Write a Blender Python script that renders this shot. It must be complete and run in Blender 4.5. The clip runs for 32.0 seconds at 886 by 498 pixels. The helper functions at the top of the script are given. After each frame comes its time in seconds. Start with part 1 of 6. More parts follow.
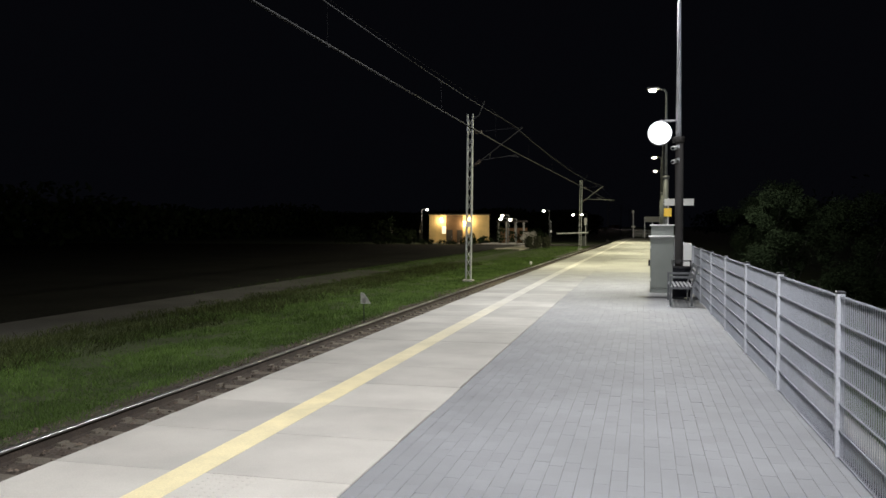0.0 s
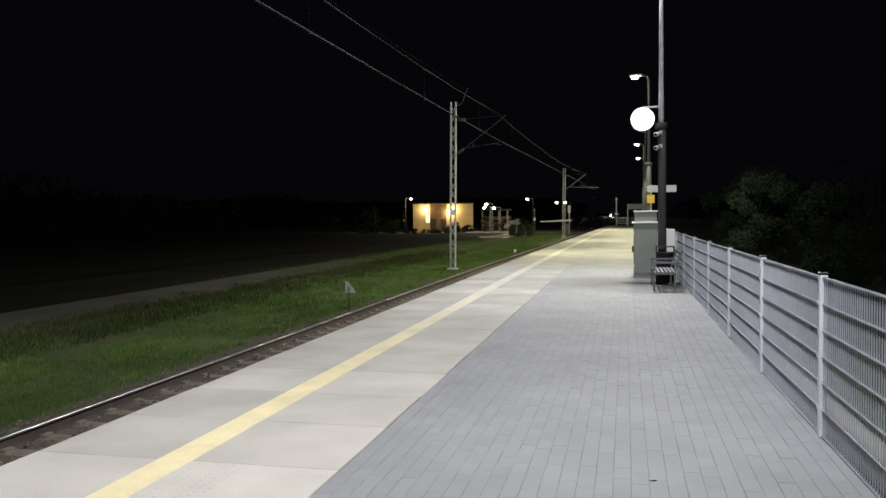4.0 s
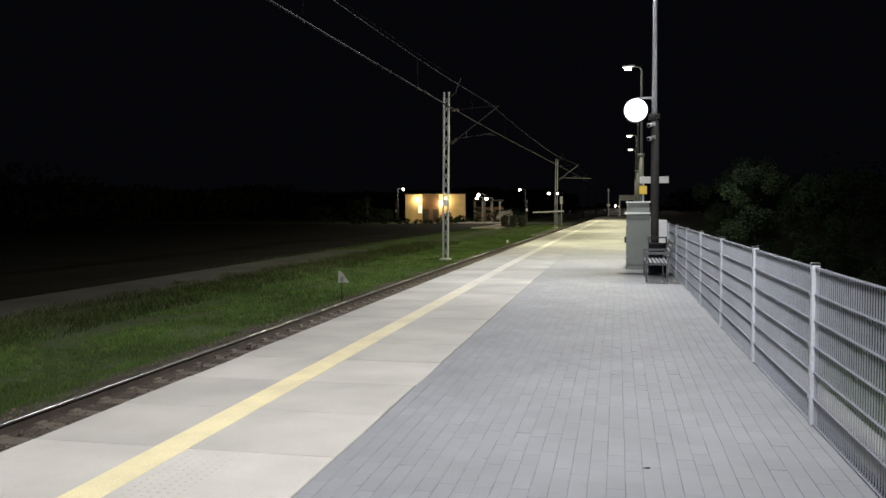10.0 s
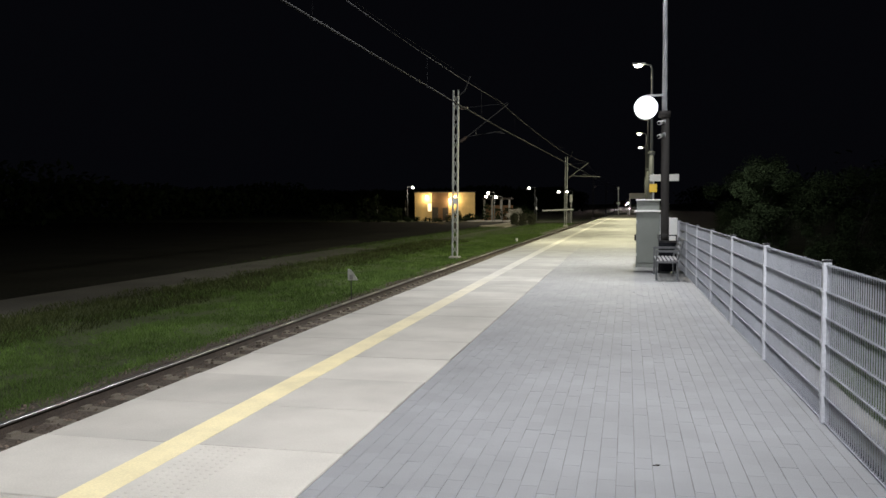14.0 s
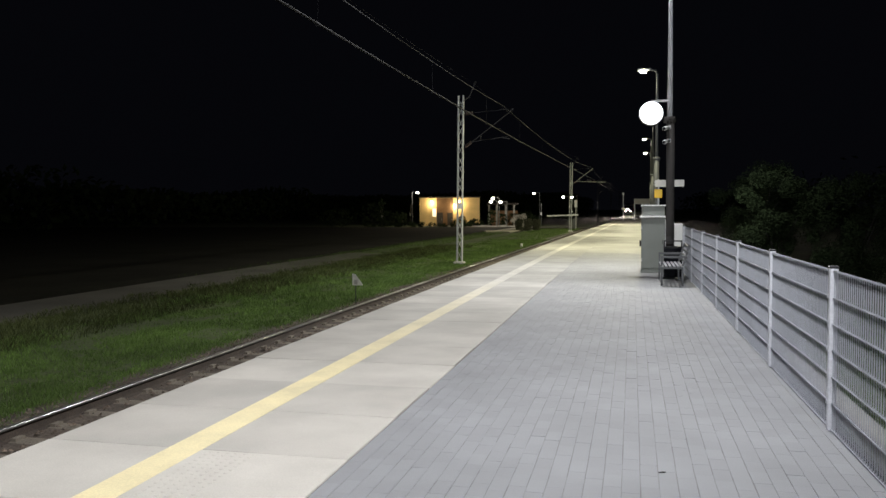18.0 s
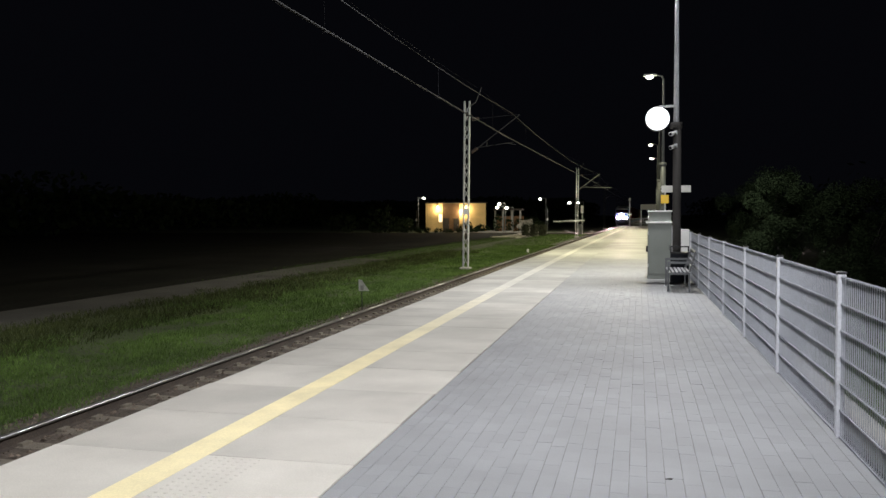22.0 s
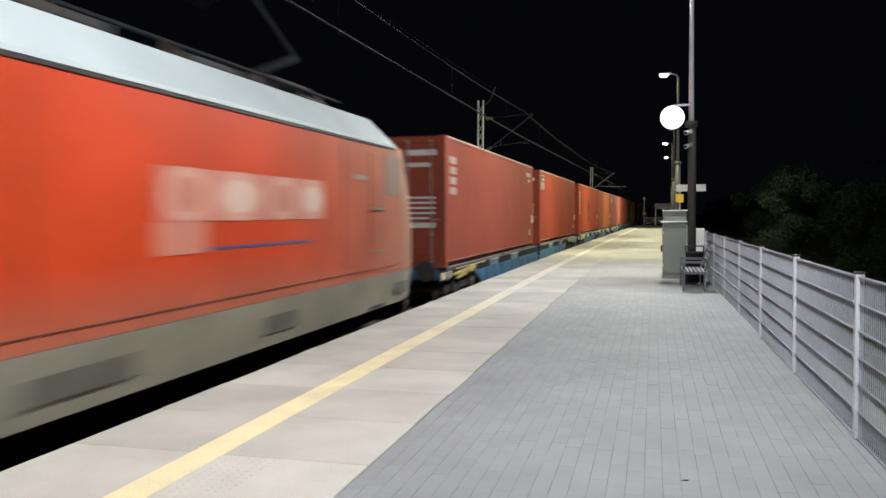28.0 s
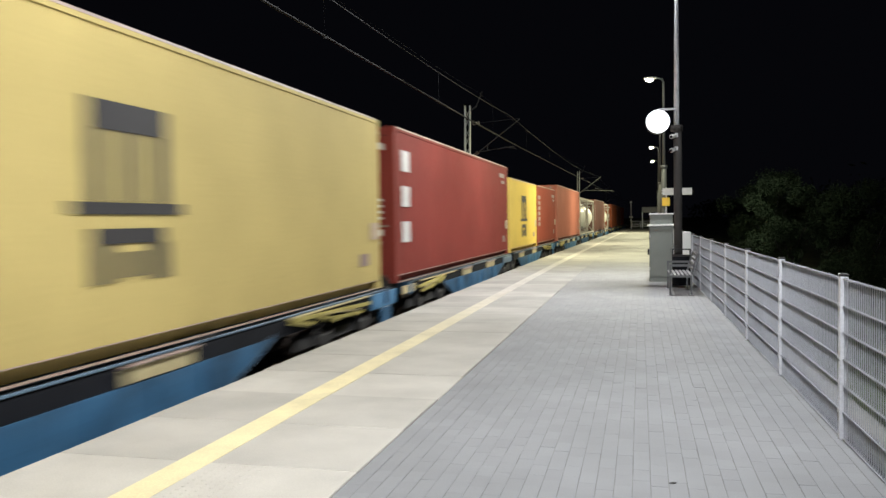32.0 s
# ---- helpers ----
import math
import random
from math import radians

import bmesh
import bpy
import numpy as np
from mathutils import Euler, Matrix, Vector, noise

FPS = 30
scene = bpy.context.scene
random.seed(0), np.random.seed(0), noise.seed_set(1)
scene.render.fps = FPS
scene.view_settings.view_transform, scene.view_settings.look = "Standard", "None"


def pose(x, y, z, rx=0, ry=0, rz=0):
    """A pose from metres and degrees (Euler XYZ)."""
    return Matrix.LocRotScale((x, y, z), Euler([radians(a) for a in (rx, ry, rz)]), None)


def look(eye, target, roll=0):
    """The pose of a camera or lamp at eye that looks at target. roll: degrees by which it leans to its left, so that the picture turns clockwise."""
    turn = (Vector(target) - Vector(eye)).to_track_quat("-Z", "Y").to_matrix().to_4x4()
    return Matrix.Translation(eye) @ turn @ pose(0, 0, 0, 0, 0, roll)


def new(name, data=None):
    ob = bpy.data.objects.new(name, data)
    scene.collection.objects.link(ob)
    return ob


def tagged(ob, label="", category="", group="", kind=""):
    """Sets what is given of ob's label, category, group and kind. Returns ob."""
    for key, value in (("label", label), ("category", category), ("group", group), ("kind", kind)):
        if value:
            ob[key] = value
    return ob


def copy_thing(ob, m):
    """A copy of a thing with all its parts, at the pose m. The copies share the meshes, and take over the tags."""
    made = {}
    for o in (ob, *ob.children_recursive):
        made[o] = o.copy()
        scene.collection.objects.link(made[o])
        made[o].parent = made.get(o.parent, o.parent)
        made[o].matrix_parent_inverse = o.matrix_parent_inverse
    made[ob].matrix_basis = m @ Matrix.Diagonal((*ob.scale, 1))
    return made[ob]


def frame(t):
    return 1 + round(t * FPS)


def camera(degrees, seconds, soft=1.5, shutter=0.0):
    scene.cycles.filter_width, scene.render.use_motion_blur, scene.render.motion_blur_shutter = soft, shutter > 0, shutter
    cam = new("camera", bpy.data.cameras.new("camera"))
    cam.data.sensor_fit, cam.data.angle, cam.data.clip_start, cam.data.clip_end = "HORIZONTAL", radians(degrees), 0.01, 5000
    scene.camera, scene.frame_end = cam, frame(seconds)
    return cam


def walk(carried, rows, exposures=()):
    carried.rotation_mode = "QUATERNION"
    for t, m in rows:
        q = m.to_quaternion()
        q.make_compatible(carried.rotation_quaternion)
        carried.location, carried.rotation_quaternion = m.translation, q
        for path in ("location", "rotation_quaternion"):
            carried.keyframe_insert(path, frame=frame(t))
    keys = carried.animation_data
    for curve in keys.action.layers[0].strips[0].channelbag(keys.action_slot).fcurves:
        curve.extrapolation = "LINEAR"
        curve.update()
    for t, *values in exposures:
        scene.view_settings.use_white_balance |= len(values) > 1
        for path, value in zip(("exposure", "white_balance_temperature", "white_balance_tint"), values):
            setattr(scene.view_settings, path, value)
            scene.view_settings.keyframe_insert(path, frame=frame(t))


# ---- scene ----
cam = camera(57.8, 32.0, shutter=0.45)


PATH = [
    (0, (0.034, 0.027, 1.737), (-0.448, 1.967, 1.682), -0.1),
    (0.5, (0.048, 0.057, 1.728), (-0.457, 1.991, 1.666), -0.5),
    (1, (0.046, 0.056, 1.722), (-0.452, 1.992, 1.664), -0.5),
    (1.5, (0.029, 0.024, 1.731), (-0.462, 1.963, 1.685), -0.5),
    (2, (0.027, -0.004, 1.721), (-0.451, 1.937, 1.681), -0.5),
    (2.5, (0.005, 0.042, 1.699), (-0.455, 1.988, 1.644), -0.6),
    (3, (0.009, 0.042, 1.705), (-0.446, 1.988, 1.626), -0.6),
    (3.5, (0.022, 0.037, 1.706), (-0.426, 1.984, 1.625), -0.6),
    (5.5, (0.018, 0.035, 1.699), (-0.419, 1.985, 1.612), -0.6),
    (6, (0.018, 0.041, 1.696), (-0.413, 1.992, 1.611), -0.6),
    (6.5, (0.019, 0.034, 1.694), (-0.406, 1.986, 1.611), -0.6),
    (7, (0.01, 0.03, 1.698), (-0.419, 1.981, 1.616), -0.5),
    (7.5, (-0.017, 0.001, 1.699), (-0.45, 1.952, 1.62), -0.5),
    (8, (-0.012, 0.008, 1.698), (-0.456, 1.956, 1.607), -0.5),
    (8.5, (-0.001, 0.002, 1.702), (-0.44, 1.951, 1.606), -0.5),
    (9, (0.0, 0.004, 1.697), (-0.433, 1.954, 1.598), -0.5),
    (9.5, (-0.007, 0.003, 1.698), (-0.432, 1.955, 1.597), -0.5),
    (10, (-0.001, 0.004, 1.698), (-0.425, 1.956, 1.592), -0.4),
    (10.5, (-0.004, 0.011, 1.694), (-0.433, 1.961, 1.589), -0.4),
    (11, (-0.003, 0.014, 1.691), (-0.453, 1.96, 1.586), -0.4),
    (11.5, (-0.003, 0.011, 1.685), (-0.467, 1.954, 1.577), -0.4),
    (12, (-0.001, 0.015, 1.688), (-0.459, 1.958, 1.575), -0.5),
    (12.5, (0.001, 0.013, 1.683), (-0.45, 1.958, 1.569), -0.4),
    (13, (0.003, 0.011, 1.687), (-0.442, 1.958, 1.574), -0.4),
    (13.5, (0.0, 0.012, 1.684), (-0.442, 1.96, 1.572), -0.4),
    (14, (0.0, 0.01, 1.685), (-0.447, 1.957, 1.575), -0.4),
    (14.5, (0.0, 0.016, 1.683), (-0.45, 1.962, 1.574), -0.4),
    (16.5, (0.001, 0.011, 1.689), (-0.449, 1.957, 1.587), -0.4),
    (17, (-0.001, 0.01, 1.687), (-0.45, 1.957, 1.586), -0.3),
    (17.5, (-0.006, 0.019, 1.687), (-0.459, 1.965, 1.588), -0.3),
    (18, (-0.005, 0.019, 1.686), (-0.463, 1.963, 1.589), -0.3),
    (18.5, (-0.006, 0.019, 1.686), (-0.467, 1.963, 1.591), -0.3),
    (19, (-0.004, 0.018, 1.687), (-0.465, 1.962, 1.594), -0.3),
    (19.5, (-0.005, 0.022, 1.688), (-0.468, 1.965, 1.596), -0.3),
    (20, (-0.004, 0.011, 1.687), (-0.468, 1.955, 1.598), -0.4),
    (20.5, (-0.007, 0.012, 1.687), (-0.474, 1.954, 1.599), -0.3),
    (21, (-0.007, 0.016, 1.686), (-0.478, 1.958, 1.6), -0.3),
    (21.5, (-0.003, 0.02, 1.687), (-0.473, 1.962, 1.603), -0.3),
    (22, (-0.005, 0.021, 1.686), (-0.478, 1.962, 1.603), -0.3),
    (22.5, (-0.005, 0.015, 1.69), (-0.484, 1.955, 1.609), -0.3),
    (23, (-0.01, 0.017, 1.687), (-0.492, 1.956, 1.608), -0.2),
    (23.5, (-0.008, 0.018, 1.687), (-0.495, 1.956, 1.609), -0.3),
    (24, (-0.006, 0.026, 1.687), (-0.5, 1.962, 1.61), -0.3),
    (24.5, (-0.007, 0.02, 1.686), (-0.504, 1.955, 1.607), -0.3),
    (25, (-0.009, 0.022, 1.685), (-0.506, 1.957, 1.606), -0.3),
    (25.5, (-0.01, 0.017, 1.689), (-0.504, 1.954, 1.61), -0.3),
    (27.5, (-0.011, 0.024, 1.689), (-0.507, 1.96, 1.607), -0.2),
    (28, (-0.01, 0.027, 1.69), (-0.516, 1.96, 1.606), -0.4),
    (28.5, (-0.006, 0.025, 1.693), (-0.514, 1.958, 1.61), -0.7),
    (29, (0.0, 0.024, 1.695), (-0.503, 1.958, 1.613), -0.9),
    (29.5, (-0.005, 0.021, 1.691), (-0.501, 1.957, 1.612), -0.9),
    (30, (-0.002, 0.015, 1.698), (-0.493, 1.952, 1.618), -0.9),
    (30.5, (-0.001, 0.031, 1.695), (-0.486, 1.969, 1.617), -0.9),
    (31, (0.0, 0.024, 1.695), (-0.48, 1.964, 1.619), -0.9),
    (31.5, (-0.003, 0.033, 1.691), (-0.48, 1.974, 1.617), -0.9),
    (32, (-0.003, 0.021, 1.693), (-0.48, 1.962, 1.621), -0.8),
]
# the picture turns slightly green once the train fills it
TINTS = [(0, 0.0, 6500, 10), (25.5, 0.0, 6500, 10), (27.5, 0.0, 6500, 9), (28.3, 0.02, 6500, 6), (30, 0.03, 6450, 5), (31.4, 0.04, 6450, 2), (32, 0.06, 6500, 8)]
walk(cam, [(t, look(eye, target, roll)) for t, eye, target, roll in PATH], TINTS)


# ---- light ----
world = bpy.data.worlds.new("night_sky")
scene.world = world
world.use_nodes = True
world.node_tree.nodes["Background"].inputs[0].default_value = (0.62, 0.66, 1.0, 1)
world.node_tree.nodes["Background"].inputs[1].default_value = 0.0026
scene.view_settings.exposure = 0.0

COOL = (0.97, 0.98, 1.0)
WARM = (1.0, 0.95, 0.64)
LAMP_Z = 7.6
# y of each platform lamp, its colour and its power
LAMPS = [(-15.5, COOL, 3600), (2.4, COOL, 3850), (20.45, COOL, 4500), (36.0, WARM, 3200), (53.5, WARM, 3200),
         (71.0, WARM, 3200), (88.5, WARM, 5200)]


def spot(name, place, colour, watts, size=164, blend=0.75, along=0):
    data = bpy.data.lights.new(name, "SPOT")
    data.color, data.energy, data.spot_size, data.spot_blend, data.shadow_soft_size = colour, watts, radians(size), blend, 0.11
    ob = new(name, data)
    ob.location = place
    ob.rotation_euler = (radians(along), radians(33 if along else 19), 0)
    return ob


def bulb(name, place, colour, watts, size=0.15):
    data = bpy.data.lights.new(name, "POINT")
    data.color, data.energy, data.shadow_soft_size = colour, watts, size
    ob = new(name, data)
    ob.location = place
    return ob


# ---- line of the track ----
BEND = [(-400, 0.0), (-100, 0.0), (0, 0.0), (25, 0.03), (40, 0.18), (56, 0.44), (70, 0.66), (92, 1.10), (115, 1.52), (144, 1.98), (174, 2.45), (204, 2.85),
        (233, 3.4), (263, 3.95), (292, 4.45), (337, 5.25), (396, 6.0), (440, 6.35), (500, 5.7), (559, 4.1), (618, -0.6), (662, -2.9), (736, -7.8), (1300, -54.0)]


def bend(y):
    """How far the line has swung sideways at y."""
    n = len(BEND)
    for i in range(n - 1):
        if y <= BEND[i + 1][0] or i == n - 2:
            break
    (y0, a), (y1, b) = BEND[i], BEND[i + 1]
    ym, am = BEND[max(i - 1, 0)]
    yp, bp = BEND[min(i + 2, n - 1)]
    s0, s1 = (b - am) / (y1 - ym), (bp - a) / (yp - y0)
    u, w = (y - y0) / (y1 - y0), y1 - y0
    return ((2 * u ** 3 - 3 * u ** 2 + 1) * a + (u ** 3 - 2 * u ** 2 + u) * w * s0
            + (3 * u ** 2 - 2 * u ** 3) * b + (u ** 3 - u ** 2) * w * s1)


RAIL_Z = -0.65
TRACK = -5.88
EDGE = -4.22
SEAM = -1.87
FENCE = 1.46
GROUND = -0.85
END_Y = 124.0


# ---- materials ----
def mat(name, colour, rough=0.7, metal=0.0, grain=60.0, vary=0.18, stain=1.5, stained=0.2, bump=0.15, island=False, each=0.0, sheen=0.5, fixed=False):
    """A surface with grain and stains at two scales; each: how much single pieces differ."""
    m = bpy.data.materials.new(name)
    m.use_nodes = True
    nt = m.node_tree
    bsdf = nt.nodes["Principled BSDF"]
    where = nt.nodes.new("ShaderNodeTexCoord")
    fine, broad = nt.nodes.new("ShaderNodeTexNoise"), nt.nodes.new("ShaderNodeTexNoise")
    fine.inputs["Scale"].default_value, broad.inputs["Scale"].default_value = grain, stain
    fine.inputs["Detail"].default_value, broad.inputs["Detail"].default_value = 3, 5
    spread = nt.nodes.new("ShaderNodeNewGeometry").outputs["Position"] if fixed else where.outputs["Object"]
    for n in (fine, broad):
        nt.links.new(spread, n.inputs["Vector"])
    total = None
    for node, amount in ((fine, vary), (broad, stained)):
        f = nt.nodes.new("ShaderNodeMapRange")
        f.inputs["From Min"].default_value, f.inputs["From Max"].default_value = 0.3, 0.7
        f.inputs["To Min"].default_value, f.inputs["To Max"].default_value = 1 - amount, 1 + amount
        nt.links.new(node.outputs["Fac"], f.inputs["Value"])
        if total is None:
            total = f
        else:
            mul = nt.nodes.new("ShaderNodeMath")
            mul.operation = "MULTIPLY"
            nt.links.new(total.outputs[0], mul.inputs[0])
            nt.links.new(f.outputs[0], mul.inputs[1])
            total = mul
    if each:
        src = nt.nodes.new("ShaderNodeNewGeometry" if island else "ShaderNodeObjectInfo")
        f = nt.nodes.new("ShaderNodeMapRange")
        f.inputs["To Min"].default_value, f.inputs["To Max"].default_value = 1 - each, 1 + each
        nt.links.new(src.outputs["Random Per Island" if island else "Random"], f.inputs["Value"])
        mul = nt.nodes.new("ShaderNodeMath")
        mul.operation = "MULTIPLY"
        nt.links.new(total.outputs[0], mul.inputs[0])
        nt.links.new(f.outputs[0], mul.inputs[1])
        total = mul
    tint = nt.nodes.new("ShaderNodeVectorMath")
    tint.operation = "SCALE"
    tint.inputs[0].default_value = colour
    nt.links.new(total.outputs[0], tint.inputs["Scale"])
    nt.links.new(tint.outputs[0], bsdf.inputs["Base Color"])
    bsdf.inputs["Roughness"].default_value, bsdf.inputs["Metallic"].default_value = rough, metal
    bsdf.inputs["Specular IOR Level"].default_value = sheen
    if bump:
        b = nt.nodes.new("ShaderNodeBump")
        b.inputs["Strength"].default_value, b.inputs["Distance"].default_value = bump, 0.01
        nt.links.new(fine.outputs["Fac"], b.inputs["Height"])
        nt.links.new(b.outputs[0], bsdf.inputs["Normal"])
    return m


def glow(name, colour, strength):
    m = bpy.data.materials.new(name)
    m.use_nodes = True
    b = m.node_tree.nodes["Principled BSDF"]
    b.inputs["Base Color"].default_value = (*colour, 1)
    b.inputs["Emission Color"].default_value = (*colour, 1)
    b.inputs["Emission Strength"].default_value = strength
    return m


M = {
    "slab": mat("slab_concrete", (0.50, 0.473, 0.428), 0.9, grain=90, vary=0.06, stain=1.1, stained=0.13, bump=0.1, each=0.095, sheen=0.25, fixed=True),
    "paver": mat("paver_concrete", (0.258, 0.258, 0.266), 0.8, grain=120, vary=0.06, stain=0.9, stained=0.09, bump=0.15, each=0.045, sheen=0.35, fixed=True),
    "paver_far": mat("paver_concrete_laid", (0.258, 0.258, 0.266), 0.8, grain=120, vary=0.06, stain=0.9, stained=0.09, bump=0.15, island=True, each=0.045, sheen=0.35),
    "paver_old": mat("old_pale_paving", (0.345, 0.338, 0.315), 0.7, grain=60, vary=0.08, stain=0.4, stained=0.22, bump=0.15, sheen=0.35, fixed=True),
    "joint": mat("joint_sand", (0.165, 0.163, 0.163), 0.95, grain=200, vary=0.3),
    "yellow": mat("line_paint", (0.78, 0.685, 0.42), 0.75, grain=80, vary=0.08, stain=2.5, stained=0.10, bump=0.05),
    "concrete": mat("old_concrete", (0.33, 0.32, 0.30), 0.9, grain=50, vary=0.15, stain=1.2, stained=0.25),
    "ballast": mat("ballast_stone", (0.115, 0.088, 0.068), 0.95, grain=40, vary=0.3, stain=3, stained=0.3, island=True, each=0.55),
    "bed": mat("ballast_bed", (0.075, 0.058, 0.045), 0.95, grain=25, vary=0.5, stain=2, stained=0.3, bump=1.0),
    "sleeper": mat("sleeper_concrete", (0.155, 0.132, 0.105), 0.9, grain=50, vary=0.25, stain=2, stained=0.4),
    "rail_head": mat("polished_rail", (0.34, 0.33, 0.32), 0.30, 0.8, grain=30, vary=0.08, stained=0.1, bump=0.0),
    "rail_web": mat("rusty_rail", (0.050, 0.036, 0.028), 0.85, grain=50, vary=0.3, stain=3, stained=0.3),
    "soil": mat("turf", (0.060, 0.080, 0.024), 1.0, grain=14, vary=0.5, stain=0.35, stained=0.4, bump=0.8),
    "field": mat("night_dark_ground", (0.017, 0.016, 0.012), 1.0, grain=8, vary=0.4, stain=0.3, stained=0.4, bump=1.0, sheen=0.1),
    "gravel": mat("gravel_path", (0.085, 0.078, 0.066), 1.0, grain=30, vary=0.3, stain=0.5, stained=0.3, bump=0.6),
    "grass": mat("grass_blades", (0.094, 0.152, 0.036), 0.75, grain=3, vary=0.3, stain=0.45, stained=0.35, bump=0, island=True, each=0.25, sheen=0.15),
    "weeds": mat("dark_weeds", (0.058, 0.070, 0.024), 0.85, grain=3, vary=0.3, stain=0.5, stained=0.4, bump=0, island=True, each=0.35, sheen=0.1),
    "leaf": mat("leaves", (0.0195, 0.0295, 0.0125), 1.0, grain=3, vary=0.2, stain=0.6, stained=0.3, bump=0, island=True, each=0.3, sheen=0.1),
    "hedge_leaf": mat("hedge_leaves", (0.062, 0.064, 0.042), 1.0, grain=3, vary=0.2, stain=0.6, stained=0.3, bump=0, island=True, each=0.3, sheen=0.1),
    "pale_leaf": mat("pale_blossom", (0.42, 0.40, 0.36), 1.0, grain=3, vary=0.2, stain=0.6, stained=0.3, bump=0, island=True, each=0.3, sheen=0.1),
    "pale_gravel": mat("pale_gravel", (0.34, 0.31, 0.26), 1.0, grain=10, vary=0.25, stain=0.25, stained=0.35, bump=0.6),
    "bark": mat("bark", (0.013, 0.011, 0.009), 0.95, grain=20, vary=0.4, bump=0.6),
    "galv": mat("galvanised_steel", (0.56, 0.57, 0.60), 0.5, 0.35, grain=40, vary=0.10, stain=4, stained=0.10, bump=0.04),
    "mast_galv": mat("dull_galvanised_mast", (0.40, 0.415, 0.405), 0.55, 0.2, grain=40, vary=0.12, stain=3, stained=0.15, bump=0.04),
    "post_galv": mat("bright_galvanised_post", (0.66, 0.67, 0.72), 0.45, 0.15, grain=40, vary=0.08, stain=4, stained=0.10, bump=0.04),
    "wire_galv": mat("galvanised_wire", (0.42, 0.435, 0.485), 0.45, 0.2, grain=40, vary=0.08, stained=0.08, bump=0),
    "pole_grey": mat("dim_grey_steel", (0.105, 0.11, 0.108), 0.6, 0.2, grain=40, vary=0.12, stain=3, stained=0.15, bump=0.04),
    "pole_pale": mat("lamplit_pole_galv", (0.78, 0.79, 0.84), 0.45, 0.1, grain=40, vary=0.10, stain=3, stained=0.12, bump=0.04),
    "bench_grey": mat("bench_paint", (0.15, 0.155, 0.165), 0.55, 0.1, grain=40, vary=0.1, stain=3, stained=0.15, bump=0.04),
    "slat_grey": mat("galvanised_slat", (0.36, 0.365, 0.38), 0.55, 0.15, grain=40, vary=0.1, stain=3, stained=0.15, bump=0.04),
    "pole_dark": mat("graphite_paint", (0.080, 0.075, 0.073), 0.75, 0.0, grain=60, vary=0.1, stained=0.15, bump=0.05, sheen=0.15),
    "cabinet": mat("cabinet_paint", (0.225, 0.242, 0.222), 0.5, grain=60, vary=0.04, stain=2, stained=0.07, bump=0.04),
    "dark": mat("dark_paint", (0.03, 0.03, 0.033), 0.5, grain=60, vary=0.15, bump=0.05),
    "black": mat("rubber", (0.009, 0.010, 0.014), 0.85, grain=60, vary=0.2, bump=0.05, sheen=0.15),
    "white": mat("white_enamel", (0.78, 0.78, 0.76), 0.5, grain=40, vary=0.04, stained=0.06, bump=0.03),
    "sign_grey": mat("sign_plate", (0.62, 0.62, 0.60), 0.5, grain=40, vary=0.04, stained=0.06, bump=0.03),
    "old_plate": mat("weathered_plate", (0.60, 0.60, 0.54), 0.7, grain=30, vary=0.1, stain=6, stained=0.25, bump=0.05),
    "sign_yellow": mat("sign_yellow", (0.85, 0.55, 0.03), 0.5, grain=40, vary=0.05, stained=0.06, bump=0.03),
    "black_steel": mat("near_black_steel", (0.020, 0.020, 0.022), 0.8, 0.0, grain=40, vary=0.15, bump=0.03),
    "copper": mat("contact_wire", (0.025, 0.025, 0.027), 0.75, 0.0, grain=40, vary=0.1, bump=0, sheen=0.10),
    "ceramic": mat("insulator", (0.07, 0.05, 0.042), 0.3, grain=40, vary=0.1, bump=0),
    "ochre": mat("ochre_render", (0.74, 0.53, 0.25), 0.9, grain=20, vary=0.08, stain=0.8, stained=0.12),
    "cladding": mat("brown_cladding", (0.20, 0.11, 0.055), 0.8, grain=12, vary=0.15, stain=1, stained=0.15),
    "roof_dark": mat("roofing_felt", (0.06, 0.05, 0.045), 0.9, grain=20, vary=0.2),
    "clock": glow("clock_face", (0.93, 0.96, 1.0), 2.4),
    "led_cool": glow("led_lens_cool", (0.93, 0.97, 1.0), 60),
    "led_warm": glow("led_lens_warm", (1.0, 0.95, 0.72), 60),
    "globe": glow("globe_lamp", (1.0, 0.93, 0.80), 12),
    "sodium": glow("wall_lamp", (1.0, 0.78, 0.42), 14),
    "sodium_dim": glow("light_cone_glow", (1.0, 0.86, 0.58), 1.1),
    "headlight": glow("headlight_lens", (1.0, 0.80, 0.66), 110),
    "beam": glow("added_beam_glow", (1.0, 0.82, 0.70), 800000),
    "blue_steel": mat("wagon_blue", (0.030, 0.108, 0.21), 0.6, grain=40, vary=0.15, stain=1.6, stained=0.55, bump=0.08),
    "end_blue": mat("bright_wagon_blue", (0.055, 0.19, 0.36), 0.6, grain=40, vary=0.12, stain=2.5, stained=0.3, bump=0.08),
    "worn_blue": mat("worn_blue_steel", (0.10, 0.16, 0.23), 0.55, grain=40, vary=0.15, stain=1.6, stained=0.4, bump=0.08),
    "lever": mat("lever_yellow", (0.43, 0.36, 0.10), 0.6, grain=30, vary=0.15, stained=0.25, bump=0.05),
    "grime": mat("underframe_grime", (0.03, 0.028, 0.027), 0.85, grain=40, vary=0.3, bump=0.2),
    "lip": mat("edge_highlight", (0.37, 0.275, 0.235), 0.5, grain=30, vary=0.2, stain=1.5, stained=0.3, bump=0),
    "wheel": mat("wheel_steel", (0.10, 0.08, 0.07), 0.6, 0.6, grain=40, vary=0.2),
